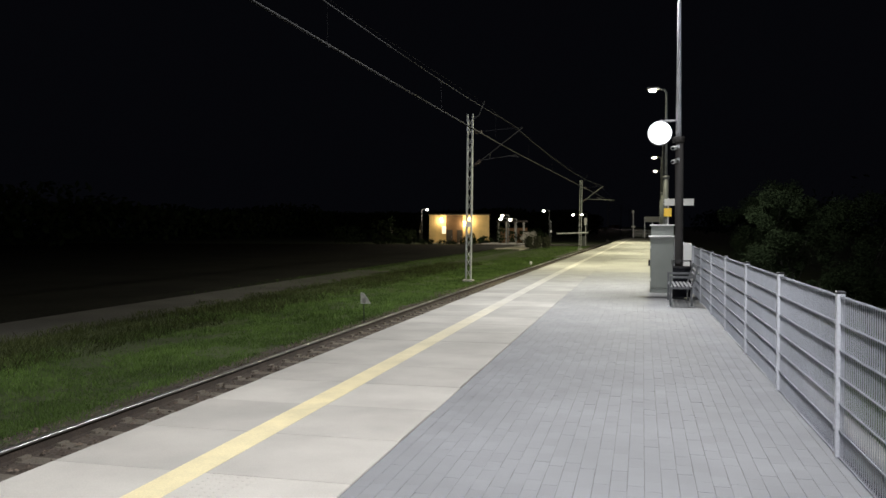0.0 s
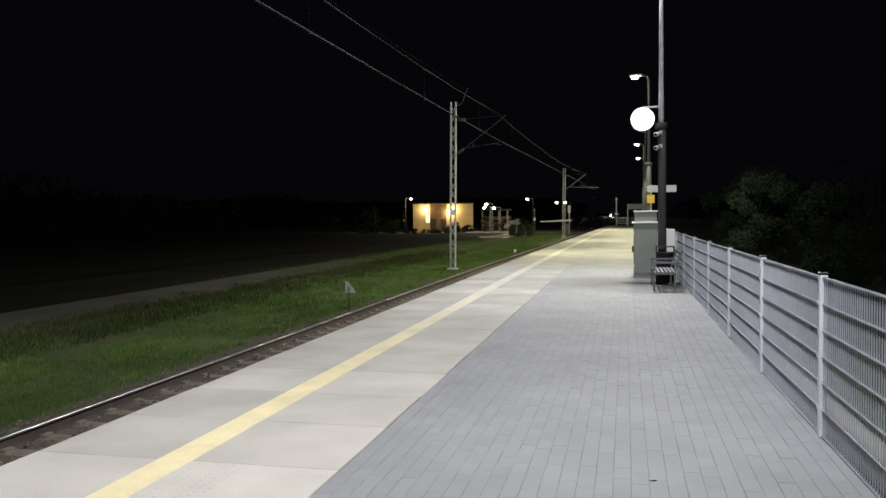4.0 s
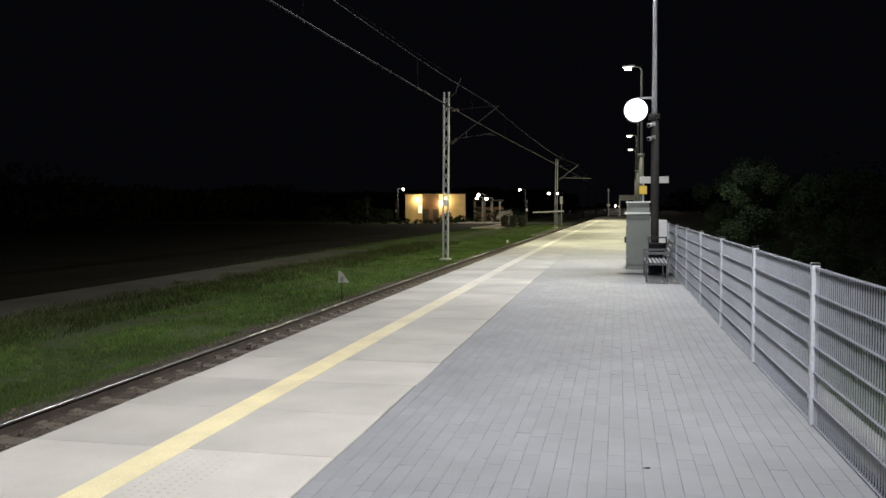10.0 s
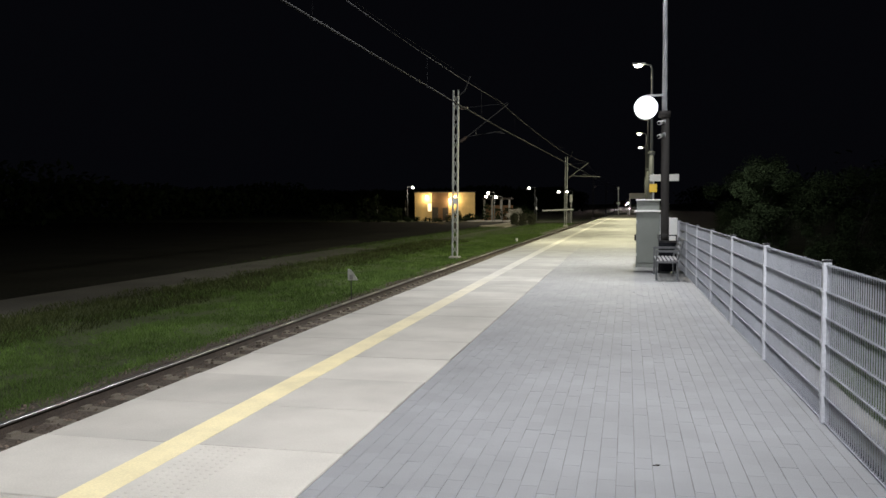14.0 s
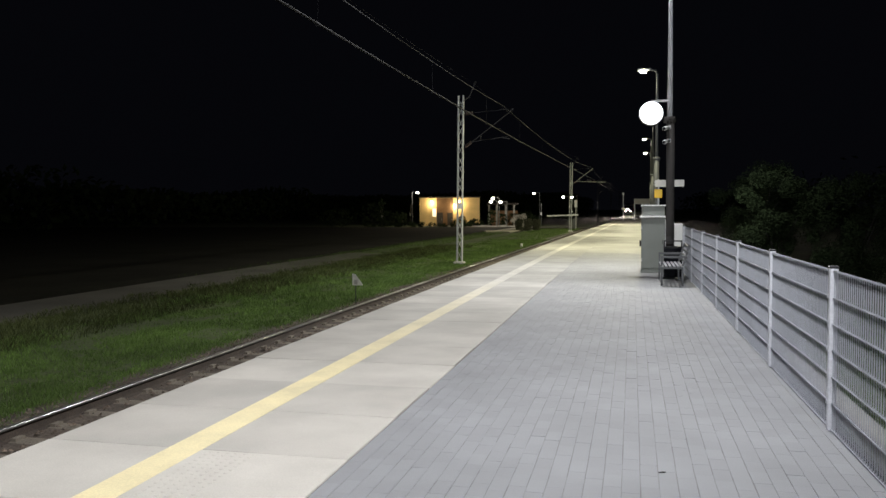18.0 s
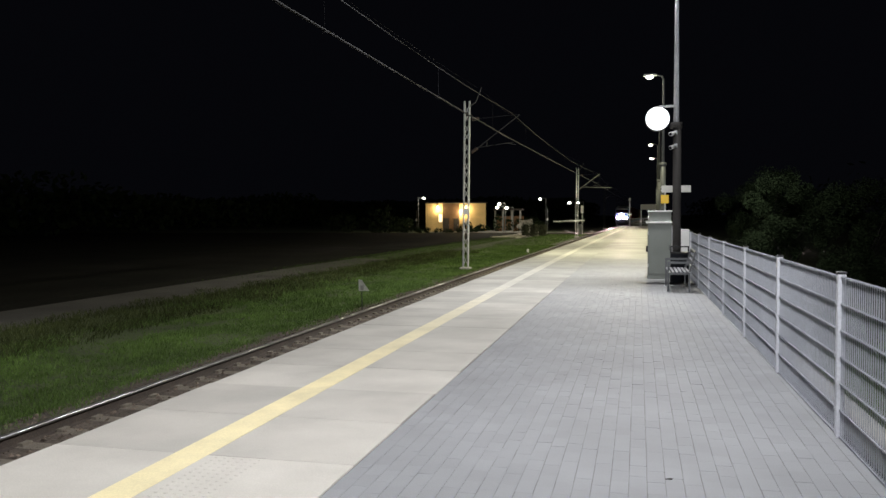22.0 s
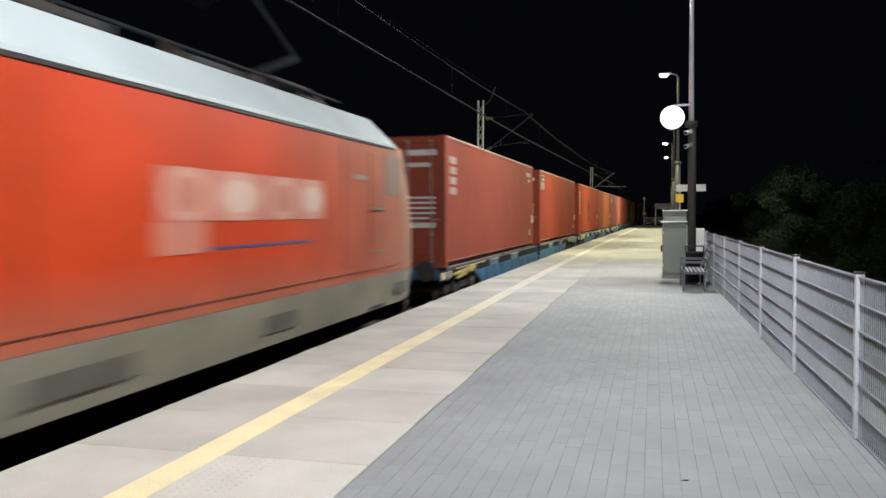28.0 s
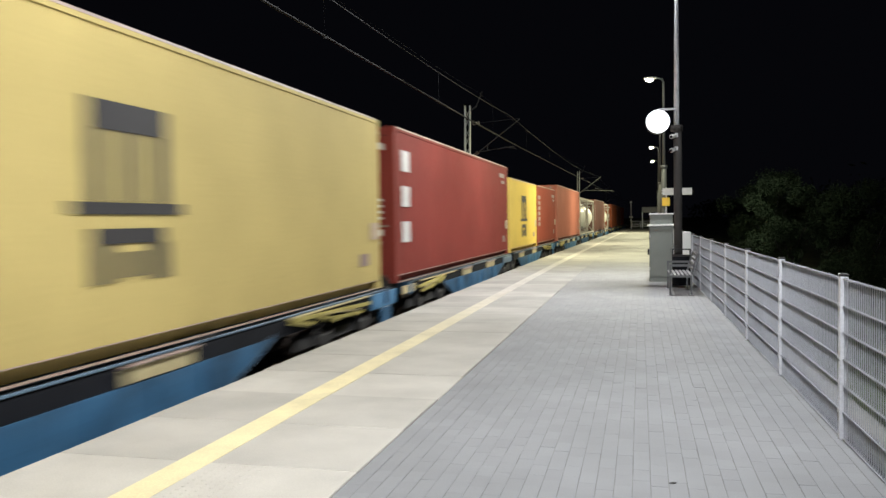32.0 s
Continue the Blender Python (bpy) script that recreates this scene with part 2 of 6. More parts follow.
    "decal": mat("pale_lettering", (0.55, 0.53, 0.51), 0.6, grain=30, vary=0.06, stained=0.1, bump=0),
    "dim": mat("worn_lettering", (0.235, 0.165, 0.145), 0.7, grain=30, vary=0.1, stained=0.2, bump=0),
    "faded": mat("faded_lettering", (0.29, 0.21, 0.19), 0.7, grain=30, vary=0.06, stained=0.15, bump=0),
    "washed_field": mat("washed_field", (0.50, 0.165, 0.11), 0.6, grain=30, vary=0.06, stained=0.12, bump=0),
    "pale_core": mat("pale_pink_lettering", (0.60, 0.42, 0.35), 0.6, grain=30, vary=0.06, stained=0.1, bump=0),
    "washed": mat("washed_pink_lettering", (0.56, 0.265, 0.20), 0.6, grain=30, vary=0.06, stained=0.1, bump=0),
    "soot": mat("dark_lettering", (0.022, 0.020, 0.022), 0.7, grain=30, vary=0.06, bump=0),
    "dirty_plate": mat("dirty_plate", (0.44, 0.335, 0.24), 0.7, grain=30, vary=0.1, stain=4, stained=0.25, bump=0),
    "dull_plate": mat("dull_placard", (0.27, 0.19, 0.16), 0.7, grain=30, vary=0.08, stain=2, stained=0.15, bump=0),
    "navy": mat("navy_lettering", (0.03, 0.035, 0.08), 0.6, grain=30, vary=0.06, bump=0),
    "cream": mat("cream_plate", (0.50, 0.42, 0.23), 0.6, grain=30, vary=0.12, stained=0.2, bump=0.05),
    "loco_roof": mat("loco_light_grey", (0.47, 0.52, 0.535), 0.45, grain=30, vary=0.05, stain=1.0, stained=0.12, bump=0.03),
    "loco_skirt": mat("loco_dusty_grey", (0.185, 0.168, 0.125), 0.75, grain=30, vary=0.12, stain=1.2, stained=0.25),
    "nose_plate": mat("pale_nose_plate", (0.105, 0.125, 0.225), 0.5, grain=30, vary=0.08, stained=0.15, bump=0.03),
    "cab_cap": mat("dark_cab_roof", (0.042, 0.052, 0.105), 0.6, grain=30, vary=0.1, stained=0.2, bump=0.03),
    "hatch": mat("dusty_hatch", (0.085, 0.077, 0.062), 0.8, grain=30, vary=0.15, stained=0.25),
    "seam": mat("dusty_seam", (0.13, 0.055, 0.042), 0.8, grain=30, vary=0.1, bump=0),
    "loco_blue": mat("loco_blue", (0.040, 0.060, 0.175), 0.4, grain=30, vary=0.06, stain=1.0, stained=0.12, bump=0.03),
    "rod": mat("door_gear_steel", (0.26, 0.20, 0.18), 0.5, 0.4, grain=40, vary=0.15, bump=0),
    "tank_frame": mat("tank_frame_paint", (0.34, 0.31, 0.27), 0.6, grain=30, vary=0.1, stained=0.2, bump=0.05),
    "tank": mat("tank_shell", (0.72, 0.70, 0.64), 0.4, grain=20, vary=0.05, stain=1, stained=0.15, bump=0.03),
}


def tone_along(m, fresh, worn, first, last, own=False):
    """Blends a base colour between two distances along the platform (own: along the thing); fresh and worn are just its
    end tones.
    """
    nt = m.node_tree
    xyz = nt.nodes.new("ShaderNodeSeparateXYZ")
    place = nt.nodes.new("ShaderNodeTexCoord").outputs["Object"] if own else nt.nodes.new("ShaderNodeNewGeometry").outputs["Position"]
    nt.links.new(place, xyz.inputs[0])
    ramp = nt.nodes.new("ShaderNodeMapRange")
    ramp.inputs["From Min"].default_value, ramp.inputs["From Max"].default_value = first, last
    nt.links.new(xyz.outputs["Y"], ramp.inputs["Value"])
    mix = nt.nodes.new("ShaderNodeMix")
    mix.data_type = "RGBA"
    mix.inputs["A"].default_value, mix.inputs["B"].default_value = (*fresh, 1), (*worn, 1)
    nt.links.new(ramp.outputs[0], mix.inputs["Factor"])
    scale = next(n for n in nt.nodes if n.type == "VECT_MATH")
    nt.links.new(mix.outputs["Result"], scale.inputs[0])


# Line pales with distance: its washed-out far brightness is put into the colour.
tone_along(M["yellow"], (0.78, 0.685, 0.42), (0.56, 0.54, 0.49), 8.0, 19.0)
# Skirt tone runs darker towards the front end.
tone_along(M["loco_skirt"], (0.062, 0.064, 0.080), (0.185, 0.168, 0.125), -9.0, 0.5, own=True)
# Slabs darken, blocks and joints pale with distance: lamp light evened out in colour.
tone_along(M["slab"], (0.50, 0.475, 0.432), (0.385, 0.375, 0.35), 9.0, 24.0)
tone_along(M["joint"], (0.165, 0.163, 0.163), (0.30, 0.295, 0.285), 7.0, 20.0)
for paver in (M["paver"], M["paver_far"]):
    tone_along(paver, (0.262, 0.265, 0.28), (0.335, 0.333, 0.325), 10.0, 24.0)


def glass(name, tint, rough=0.05):
    m = bpy.data.materials.new(name)
    m.use_nodes = True
    b = m.node_tree.nodes["Principled BSDF"]
    b.inputs["Base Color"].default_value = (*tint, 1)
    b.inputs["Roughness"].default_value = rough
    b.inputs["Metallic"].default_value = 0.0
    b.inputs["Specular IOR Level"].default_value = 0.8
    return m


M["cab_glass"] = glass("cab_glass", (0.030, 0.013, 0.012))
M["side_glass"] = glass("dusty_side_glass", (0.020, 0.024, 0.050), 0.08)
M["dusty_glass"] = glass("dusty_glass", (0.17, 0.092, 0.066), 0.6)
M["window_glass"] = glass("window_glass", (0.02, 0.018, 0.012))


def livery():
    """Blue cab, slate middle and red rear, with road dust along the lower edge and over the rear cab."""
    m = mat("loco_livery", (1, 1, 1), 0.5, grain=30, vary=0.05, stain=0.9, stained=0.14, bump=0.03, sheen=0.10)
    nt = m.node_tree
    where = nt.nodes.new("ShaderNodeTexCoord")
    xyz = nt.nodes.new("ShaderNodeSeparateXYZ")
    nt.links.new(where.outputs["Object"], xyz.inputs[0])
    along = nt.nodes.new("ShaderNodeMapRange")
    along.inputs["From Min"].default_value, along.inputs["From Max"].default_value = -10.0, 10.0
    nt.links.new(xyz.outputs["Y"], along.inputs["Value"])
    ramp = nt.nodes.new("ShaderNodeValToRGB")
    stops = [(0.0, (0.040, 0.058, 0.175)), (0.182, (0.042, 0.062, 0.180)), (0.192, (0.066, 0.085, 0.135)), (0.375, (0.095, 0.110, 0.130)), (0.405, (0.30, 0.060, 0.035)), (0.435, (0.54, 0.050, 0.010)), (1.0, (0.54, 0.050, 0.010))]
    while len(ramp.color_ramp.elements) < len(stops):
        ramp.color_ramp.elements.new(0.5)
    for e, (p, c) in zip(ramp.color_ramp.elements, stops):
        e.position, e.color = p, (*c, 1)
    nt.links.new(along.outputs[0], ramp.inputs["Fac"])
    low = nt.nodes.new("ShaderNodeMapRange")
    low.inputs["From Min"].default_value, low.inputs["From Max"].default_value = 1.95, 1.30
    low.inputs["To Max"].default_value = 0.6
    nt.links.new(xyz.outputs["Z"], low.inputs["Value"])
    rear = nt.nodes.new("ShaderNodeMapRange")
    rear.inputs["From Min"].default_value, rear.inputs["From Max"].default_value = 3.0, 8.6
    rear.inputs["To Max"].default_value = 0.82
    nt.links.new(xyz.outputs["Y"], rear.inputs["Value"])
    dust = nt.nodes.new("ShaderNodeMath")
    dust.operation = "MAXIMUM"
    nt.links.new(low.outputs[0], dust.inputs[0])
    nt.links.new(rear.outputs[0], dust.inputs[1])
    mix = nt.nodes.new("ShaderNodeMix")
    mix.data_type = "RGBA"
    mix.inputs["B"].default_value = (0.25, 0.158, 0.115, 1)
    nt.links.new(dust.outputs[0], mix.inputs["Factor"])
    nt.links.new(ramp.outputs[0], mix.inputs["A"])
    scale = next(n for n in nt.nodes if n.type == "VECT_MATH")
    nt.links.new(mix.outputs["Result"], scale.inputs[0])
    return m


M["livery"] = livery()


# ---- building blocks ----
def box(bm, x0, x1, y0, y1, z0, z1, bevel=0.0):
    made = bmesh.ops.create_cube(bm, size=1, matrix=Matrix.Translation(((x0 + x1) / 2, (y0 + y1) / 2, (z0 + z1) / 2)) @ Matrix.Diagonal((x1 - x0, y1 - y0, z1 - z0, 1)))
    if bevel:
        edges = list({e for v in made["verts"] for e in v.link_edges})
        bmesh.ops.bevel(bm, geom=edges, offset=bevel, segments=1, affect="EDGES", profile=0.5)
    return bm


def bar(bm, a, b, r0, r1=None, n=8):
    """A round bar from a to b."""
    a, b = Vector(a), Vector(b)
    d = b - a
    turn = d.to_track_quat("Z", "Y").to_matrix().to_4x4()
    bmesh.ops.create_cone(bm, cap_ends=True, segments=n, radius1=r0, radius2=r0 if r1 is None else r1, depth=d.length,
                          matrix=Matrix.Translation((a + b) / 2) @ turn)
    return bm


def flat(bm, a, b, wide, deep):
    """A rectangular bar from a to b."""
    a, b = Vector(a), Vector(b)
    d = b - a
    turn = d.to_track_quat("Z", "Y").to_matrix().to_4x4()
    bmesh.ops.create_cube(bm, size=1, matrix=Matrix.Translation((a + b) / 2) @ turn @ Matrix.Diagonal((wide, deep, d.length, 1)))
    return bm


def B():
    return bmesh.new()


def mesh_of(name, bm, material, smooth=False):
    me = bpy.data.meshes.new(name)
    bm.normal_update()
    bm.to_mesh(me)
    bm.free()
    me.materials.append(material)
    if smooth:
        for p in me.polygons:
            p.use_smooth = True
    return me


def part(name, bm, material, parent, label="", smooth=False):
    ob = new(name, mesh_of(name, bm, material, smooth))
    ob.parent = parent
    if label:
        ob["label"] = label
    return ob


def shared(name, me, parent, place=(0, 0, 0), turn=0.0):
    ob = new(name, me)
    ob.parent = parent
    ob.location = place
    ob.rotation_euler = (0, 0, turn)
    return ob


def thing(name, place, label, category, group="", kind="", turn=0.0):
    ob = new(name)
    ob.empty_display_size = 0.2
    ob.location = place
    ob.rotation_euler = (0, 0, turn)
    return tagged(ob, label, category, group, kind)


def plain(name, bm, material, label="", category="", kind="", group="", smooth=False):
    ob = new(name, mesh_of(name, bm, material, smooth))
    return tagged(ob, label, category, group, kind)


def from_arrays(name, verts, faces, material):
    me = bpy.data.meshes.new(name)
    me.from_pydata(verts, [], faces)
    me.update()
    me.materials.append(material)
    return me


def ribbon(name, profile, ys, material, label="", category="", kind="structure"):
    """A long body of one cross-section (x, z) that follows the line's bend."""
    verts, faces, n = [], [], len(profile)
    for y in ys:
        c = bend(y)
        verts += [(x + c, y, z) for x, z in profile]
    for i in range(len(ys) - 1):
        for j in range(n):
            a, b = i * n + j, i * n + (j + 1) % n
            faces.append((a, b, b + n, a + n))
    faces.append(tuple(range(n)))
    faces.append(tuple(reversed(range((len(ys) - 1) * n, len(ys) * n))))
    me = from_arrays(name, verts, faces, material)
    bm = B()
    bm.from_mesh(me)
    bmesh.ops.recalc_face_normals(bm, faces=bm.faces)
    bm.to_mesh(me)
    bm.free()
    return tagged(new(name, me), label, category, "", kind)


def steps(a, b, s):
    n = max(1, round((b - a) / s))
    return [a + (b - a) * i / n for i in range(n + 1)]


LINE_YS = steps(-60, 20, 20) + steps(26, 900, 6)
PLAT_YS = steps(-40, 20, 15) + steps(26, END_Y, 5)

# ---- setting ----
rnd = random.Random(7)


def build_ground():
    xs = [-3000, -600, -200, -80, -40, -24, -17, -15, -12.6, -10, -8.2, -7.4, -4.4, 1.5, 2.6, 4.5, 8, 20, 60, 200, 600, 3000]
    ys = [-600, -150, -40, -20, -8, 0, 8, 16, 24, 32, 40, 50, 60, 75, 90, 110, 140, 180, 250, 350, 500, 700, 1000, 1600, 3500]
    verts, faces = [], []
    for y in ys:
        for x in xs:
            z = GROUND + noise.noise(Vector((x * 0.11, y * 0.09, 3.1))) * 0.10
            if -9 < x < 3:
                z = GROUND - 0.03
            if x >= 2.6:
                z = GROUND - 0.55 + noise.noise(Vector((x * 0.2, y * 0.2, 1))) * 0.15
            verts.append((x, y, z))
    n = len(xs)
    for i in range(len(ys) - 1):
        for j in range(n - 1):
            a = i * n + j
            faces.append((a, a + 1, a + n + 1, a + n))
    tagged(new("ground", from_arrays("ground", verts, faces, M["soil"])), "dark turf beside the railway line at night", "ground", "", "structure")
    # Near-black sheet: the unlit night beyond the path is put into its colour.
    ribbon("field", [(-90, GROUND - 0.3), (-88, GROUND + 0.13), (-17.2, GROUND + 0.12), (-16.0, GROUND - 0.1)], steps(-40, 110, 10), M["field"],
           "near-black ground beyond the gravel path, its night darkness painted in", "field")
    ribbon("gravel_path", [(-16.6, GROUND - 0.15), (-16.2, GROUND + 0.09), (-13.9, GROUND + 0.07), (-13.4, GROUND - 0.15)], steps(-40, 44, 6), M["gravel"],
           "pale trodden gravel path along the grass verge", "path")


def build_track():
    ribbon("ballast_bed", [(-9.1 + 0.9, GROUND - 0.1), (-7.25, RAIL_Z - 0.16), (-4.5, RAIL_Z - 0.16), (-4.3, GROUND - 0.1)], LINE_YS, M["bed"],
           "brown ballast bed under the track", "ballast")
    for side in (-1, 1):
        x = TRACK + side * 0.7535
        rail = thing("rail", (0, 0, 0), "steel rail with polished head and rusty web", "rail", "rails of the track", "structure")
        curve = [(0.036 - 0.014 * (1 - math.cos(a * 0.262)), -0.014 * (1 - math.sin(a * 0.262))) for a in range(7)]
        profile = [(x - 0.036, RAIL_Z - 0.035)] + [(x - u, RAIL_Z + v) for u, v in curve] + [(x + u, RAIL_Z + v) for u, v in reversed(curve)] + [(x + 0.036, RAIL_Z - 0.035)]
        head = ribbon("rail_head", profile, LINE_YS, M["rail_head"], kind="")
        for face in head.data.polygons:
            face.use_smooth = True
        web = ribbon("rail_web", [(x - 0.07, RAIL_Z - 0.172), (x - 0.07, RAIL_Z - 0.160), (x - 0.012, RAIL_Z - 0.140), (x - 0.010, RAIL_Z - 0.037), (x + 0.010, RAIL_Z - 0.037), (x + 0.012, RAIL_Z - 0.140), (x + 0.07, RAIL_Z - 0.160), (x + 0.07, RAIL_Z - 0.172)], LINE_YS, M["rail_web"], kind="")
        head.parent = web.parent = rail
    # sleepers
    bm = B()
    box(bm, -1.25, 1.25, -0.13, 0.13, -0.36, -0.155, 0.02)
    for s in (-1, 1):
        for q in (-1, 1):
            box(bm, s * 0.7535 + q * 0.1 - 0.035, s * 0.7535 + q * 0.1 + 0.035, -0.07, 0.07, -0.16, -0.12)
    me = mesh_of("sleeper", bm, M["sleeper"])
    track = thing("track_sleepers", (0, 0, 0), "worn concrete sleepers half sunk in brown ballast", "sleepers", "", "structure")
    for i in range(150):
        y = -4 + i * 0.6
        shared("sleeper", me, track, (TRACK + bend(y) + rnd.uniform(-0.01, 0.01), y, RAIL_Z), rnd.uniform(-0.01, 0.01))
    # loose stones between platform and grass
    verts, faces = [], []
    for i in range(9000):
        y = 2.5 + (rnd.random() ** 1.8) * 60
        x = rnd.uniform(-7.9, -4.45)
        r = rnd.uniform(0.018, 0.045)
        z = RAIL_Z - 0.155 + rnd.uniform(-0.02, 0.03) - max(0, -7.2 - x) * 0.2
        if abs(abs(x - TRACK) - 0.7535) < 0.10:
            continue
        k = len(verts)
        a = rnd.random() * 6.28
        for j in range(4):
            verts.append((x + bend(y) + math.cos(a + j * 1.57) * r * rnd.uniform(0.7, 1.2), y + math.sin(a + j * 1.57) * r * rnd.uniform(0.7, 1.2), z + rnd.uniform(-0.01, 0.012)))
        verts.append((x + bend(y) + rnd.uniform(-0.4, 0.4) * r, y, z + r * rnd.uniform(0.5, 1.0)))
        for j in range(4):
            faces.append((k + j, k + (j + 1) % 4, k + 4))
    tagged(new("ballast_stones", from_arrays("ballast_stones", verts, faces, M["ballast"])), "loose brown ballast stones around the rails", "ballast", "", "stuff")


def build_platform():
    ribbon("platform", [(EDGE + 0.06, -1.3), (EDGE + 0.06, -0.14), (FENCE + 0.40, -0.14), (FENCE + 0.40, -1.3)], PLAT_YS, M["concrete"],
           "concrete platform body with a straight edge wall", "platform")
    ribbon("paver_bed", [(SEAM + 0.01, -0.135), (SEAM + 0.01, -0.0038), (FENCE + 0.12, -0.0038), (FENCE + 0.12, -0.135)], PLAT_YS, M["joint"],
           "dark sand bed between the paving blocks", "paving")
    ribbon("fence_kerb", [(FENCE + 0.13, -0.135), (FENCE + 0.13, -0.002), (FENCE + 0.42, -0.002), (FENCE + 0.42, -0.135)], PLAT_YS, M["concrete"],
           "concrete margin behind the mesh fence", "kerb")


def build_fence():
    fence = thing("mesh_fence", (FENCE, 0, 0), "galvanised steel mesh fence with square posts along the platform", "fence")
    pitch, high = 2.53, 1.222
    bm = B()
    box(bm, -0.03, 0.03, -0.03, 0.03, 0.0, high + 0.01, 0.004)
    post = mesh_of("post", bm, M["post_galv"])
    bm = B()
    box(bm, -0.034, 0.034, -0.034, 0.034, high + 0.01, high + 0.03, 0.006)
    cap = mesh_of("post_cap", bm, M["dark"])
    verts, faces = [], []

    def rod(a, b, r):
        k = len(verts)
        (ax, ay, az), (bx, by, bz) = a, b
        if az == bz:
            offs = [(-r, 0, -r), (r, 0, -r), (r, 0, r), (-r, 0, r)]
        else:
            offs = [(-r, -r, 0), (r, -r, 0), (r, r, 0), (-r, r, 0)]
        verts.extend((ax + o[0], ay + o[1], az + o[2]) for o in offs)
        verts.extend((bx + o[0], by + o[1], bz + o[2]) for o in offs)
        for j in range(4):
            faces.append((k + j, k + (j + 1) % 4, k + 4 + (j + 1) % 4, k + 4 + j))

    for i in range(50):
        y = 0.04 + i * 0.05
        rod((0, y, 0.008), (0, y, high), 0.0036)
    for j in range(7):
        z = 0.012 + j * 0.2
        for s in (-0.0065, 0.0065):
            rod((s, 0.0, z), (s, pitch, z), 0.0038)
    panel = from_arrays("mesh_panel", verts, faces, M["wire_galv"])
    # Black strip along the panel foot paints the shadow of the gap.
    shadow_strip = mesh_of("base_strip", box(B(), 0.004, 0.05, 0.03, pitch - 0.03, 0.0, 0.007, 0.002), M["black"])
    bm = B()
    box(bm, -0.037, -0.028, -0.016, 0.016, -0.016, 0.016, 0.003)
    bar(bm, (-0.036, 0, 0), (-0.042, 0, 0), 0.006, n=6)
    clip = mesh_of("clamp", bm, M["galv"])

    def swing(y):
        """The fence draws in a little from the rear edge."""
        return bend(y) + 0.015 + (6.56 - min(y, 26.0)) * 0.011

    y = 6.56 - 3 * pitch
    while y < END_Y - 1:
        c = swing(y)
        lean = -math.atan((swing(y + pitch) - c) / pitch)
        shared("post", post, fence, (c, y, 0))
        shared("post_cap", cap, fence, (c, y, 0))
        if y < 40:
            for z in (0.215, 0.615, 1.015):
                shared("clamp", clip, fence, (c, y, z))
        shared("mesh_panel", panel, fence, (c, y, 0), lean)
        shared("base_strip", shadow_strip, fence, (c, y, 0), lean)
        y += pitch


def build_lamp(y, colour, watts, first=False):
    x = 0.863 if first else 0.88
    c = bend(y)
    lamp = thing("platform_lamp", (x + c, y, 0), "tall steel lamp post with one LED head over the platform", "lamp post", "lamps along the platform")
    bm = B()
    box(bm, -0.16, 0.16, -0.16, 0.16, 0.0, 0.025, 0.006)
    for sx in (-0.11, 0.11):
        for sy in (-0.11, 0.11):
            bar(bm, (sx, sy, 0.02), (sx, sy, 0.07), 0.014, n=6)
    part("base_plate", bm, M["galv"], lamp)
    bm = B()
    bar(bm, (0.03 if first else 0, 0, 0.02), (0.02 if first else 0, 0, 3.85), 0.102 if first else 0.114, 0.098 if first else 0.110, 16)
    part("lower_shaft", bm, M["pole_dark"] if first else M["pole_grey"], lamp, "dark graphite lower shaft" if first else "", True)
    bm = B()
    bar(bm, (0, 0, 3.78), (0, 0, 3.92), 0.15, 0.15, 16)
    part("collar", bm, M["pole_dark"] if first else M["pole_grey"], lamp, smooth=True)
    bm = B()
    bar(bm, (0, 0, 3.9), (0, 0, 7.5), 0.068, 0.045, 14)
    # Lamp light is put into the tone: first shaft lifted, farther ones dimmed.
    part("upper_shaft", bm, M["pole_pale"] if first else M["pole_grey"], lamp, smooth=True)
    bm = B()
    bar(bm, (0, 0, 7.48), (-0.08, 0, 7.64), 0.04, n=10)
    bar(bm, (-0.07, 0, 7.62), (-0.32, 0, 7.68), 0.036, n=10)
    part("arm", bm, M["pole_grey"], lamp, smooth=True)
    bm = B()
    box(bm, -0.82, -0.28, -0.14, 0.14, 7.64, 7.72, 0.03)
    head = part("lamp_head", bm, M["sign_grey"], lamp)
    bm = B()
    box(bm, -0.73, -0.44, -0.11, 0.11, 7.55, 7.638, 0.04)
    part("lens", bm, M["led_cool"] if colour is COOL else M["led_warm"], head, "glowing LED lens")
    bm = B()
    box(bm, -0.06, 0.06, -0.132, -0.118, 0.5, 1.0, 0.006)
    part("access_door", bm, M["pole_dark"] if first else M["pole_grey"], lamp)
    if y > 0:  # wide street optics, throwing most light along the platform
        for way in (-1, 1):
            spot("lamp_light", (x + c - 0.57, y + way * 0.04, 7.38), colour, watts, 130 if colour is COOL else 120, 0.9, way * (50 if colour is COOL else 35))
    else:
        spot("lamp_light", (x + c - 0.57, y, 7.38), colour, watts)
    return lamp


def build_clock():
    clock = thing("station_clock", (0.432, 20.4, 4.012), "round white glowing station clock on a lamp post bracket", "clock")
    bm = B()
    bar(bm, (0, -0.10, 0), (0, 0.10, 0), 0.293, n=40)
    part("case", bm, M["dark"], clock)
    for s, name in ((-1, "face"), (1, "face")):
        bm = B()
        bar(bm, (0, s * 0.101, 0), (0, s * 0.112, 0), 0.278, n=40)
        part(name, bm, M["clock"], clock, "white lit dial washed out by its lamp")
    bm = B()
    flat(bm, (0.0, 0, 0.30), (0.40, 0, 0.30), 0.05, 0.05)
    flat(bm, (0.0, 0, 0.26), (0.0, 0, 0.31), 0.05, 0.05)
    part("bracket", bm, M["galv"], clock)


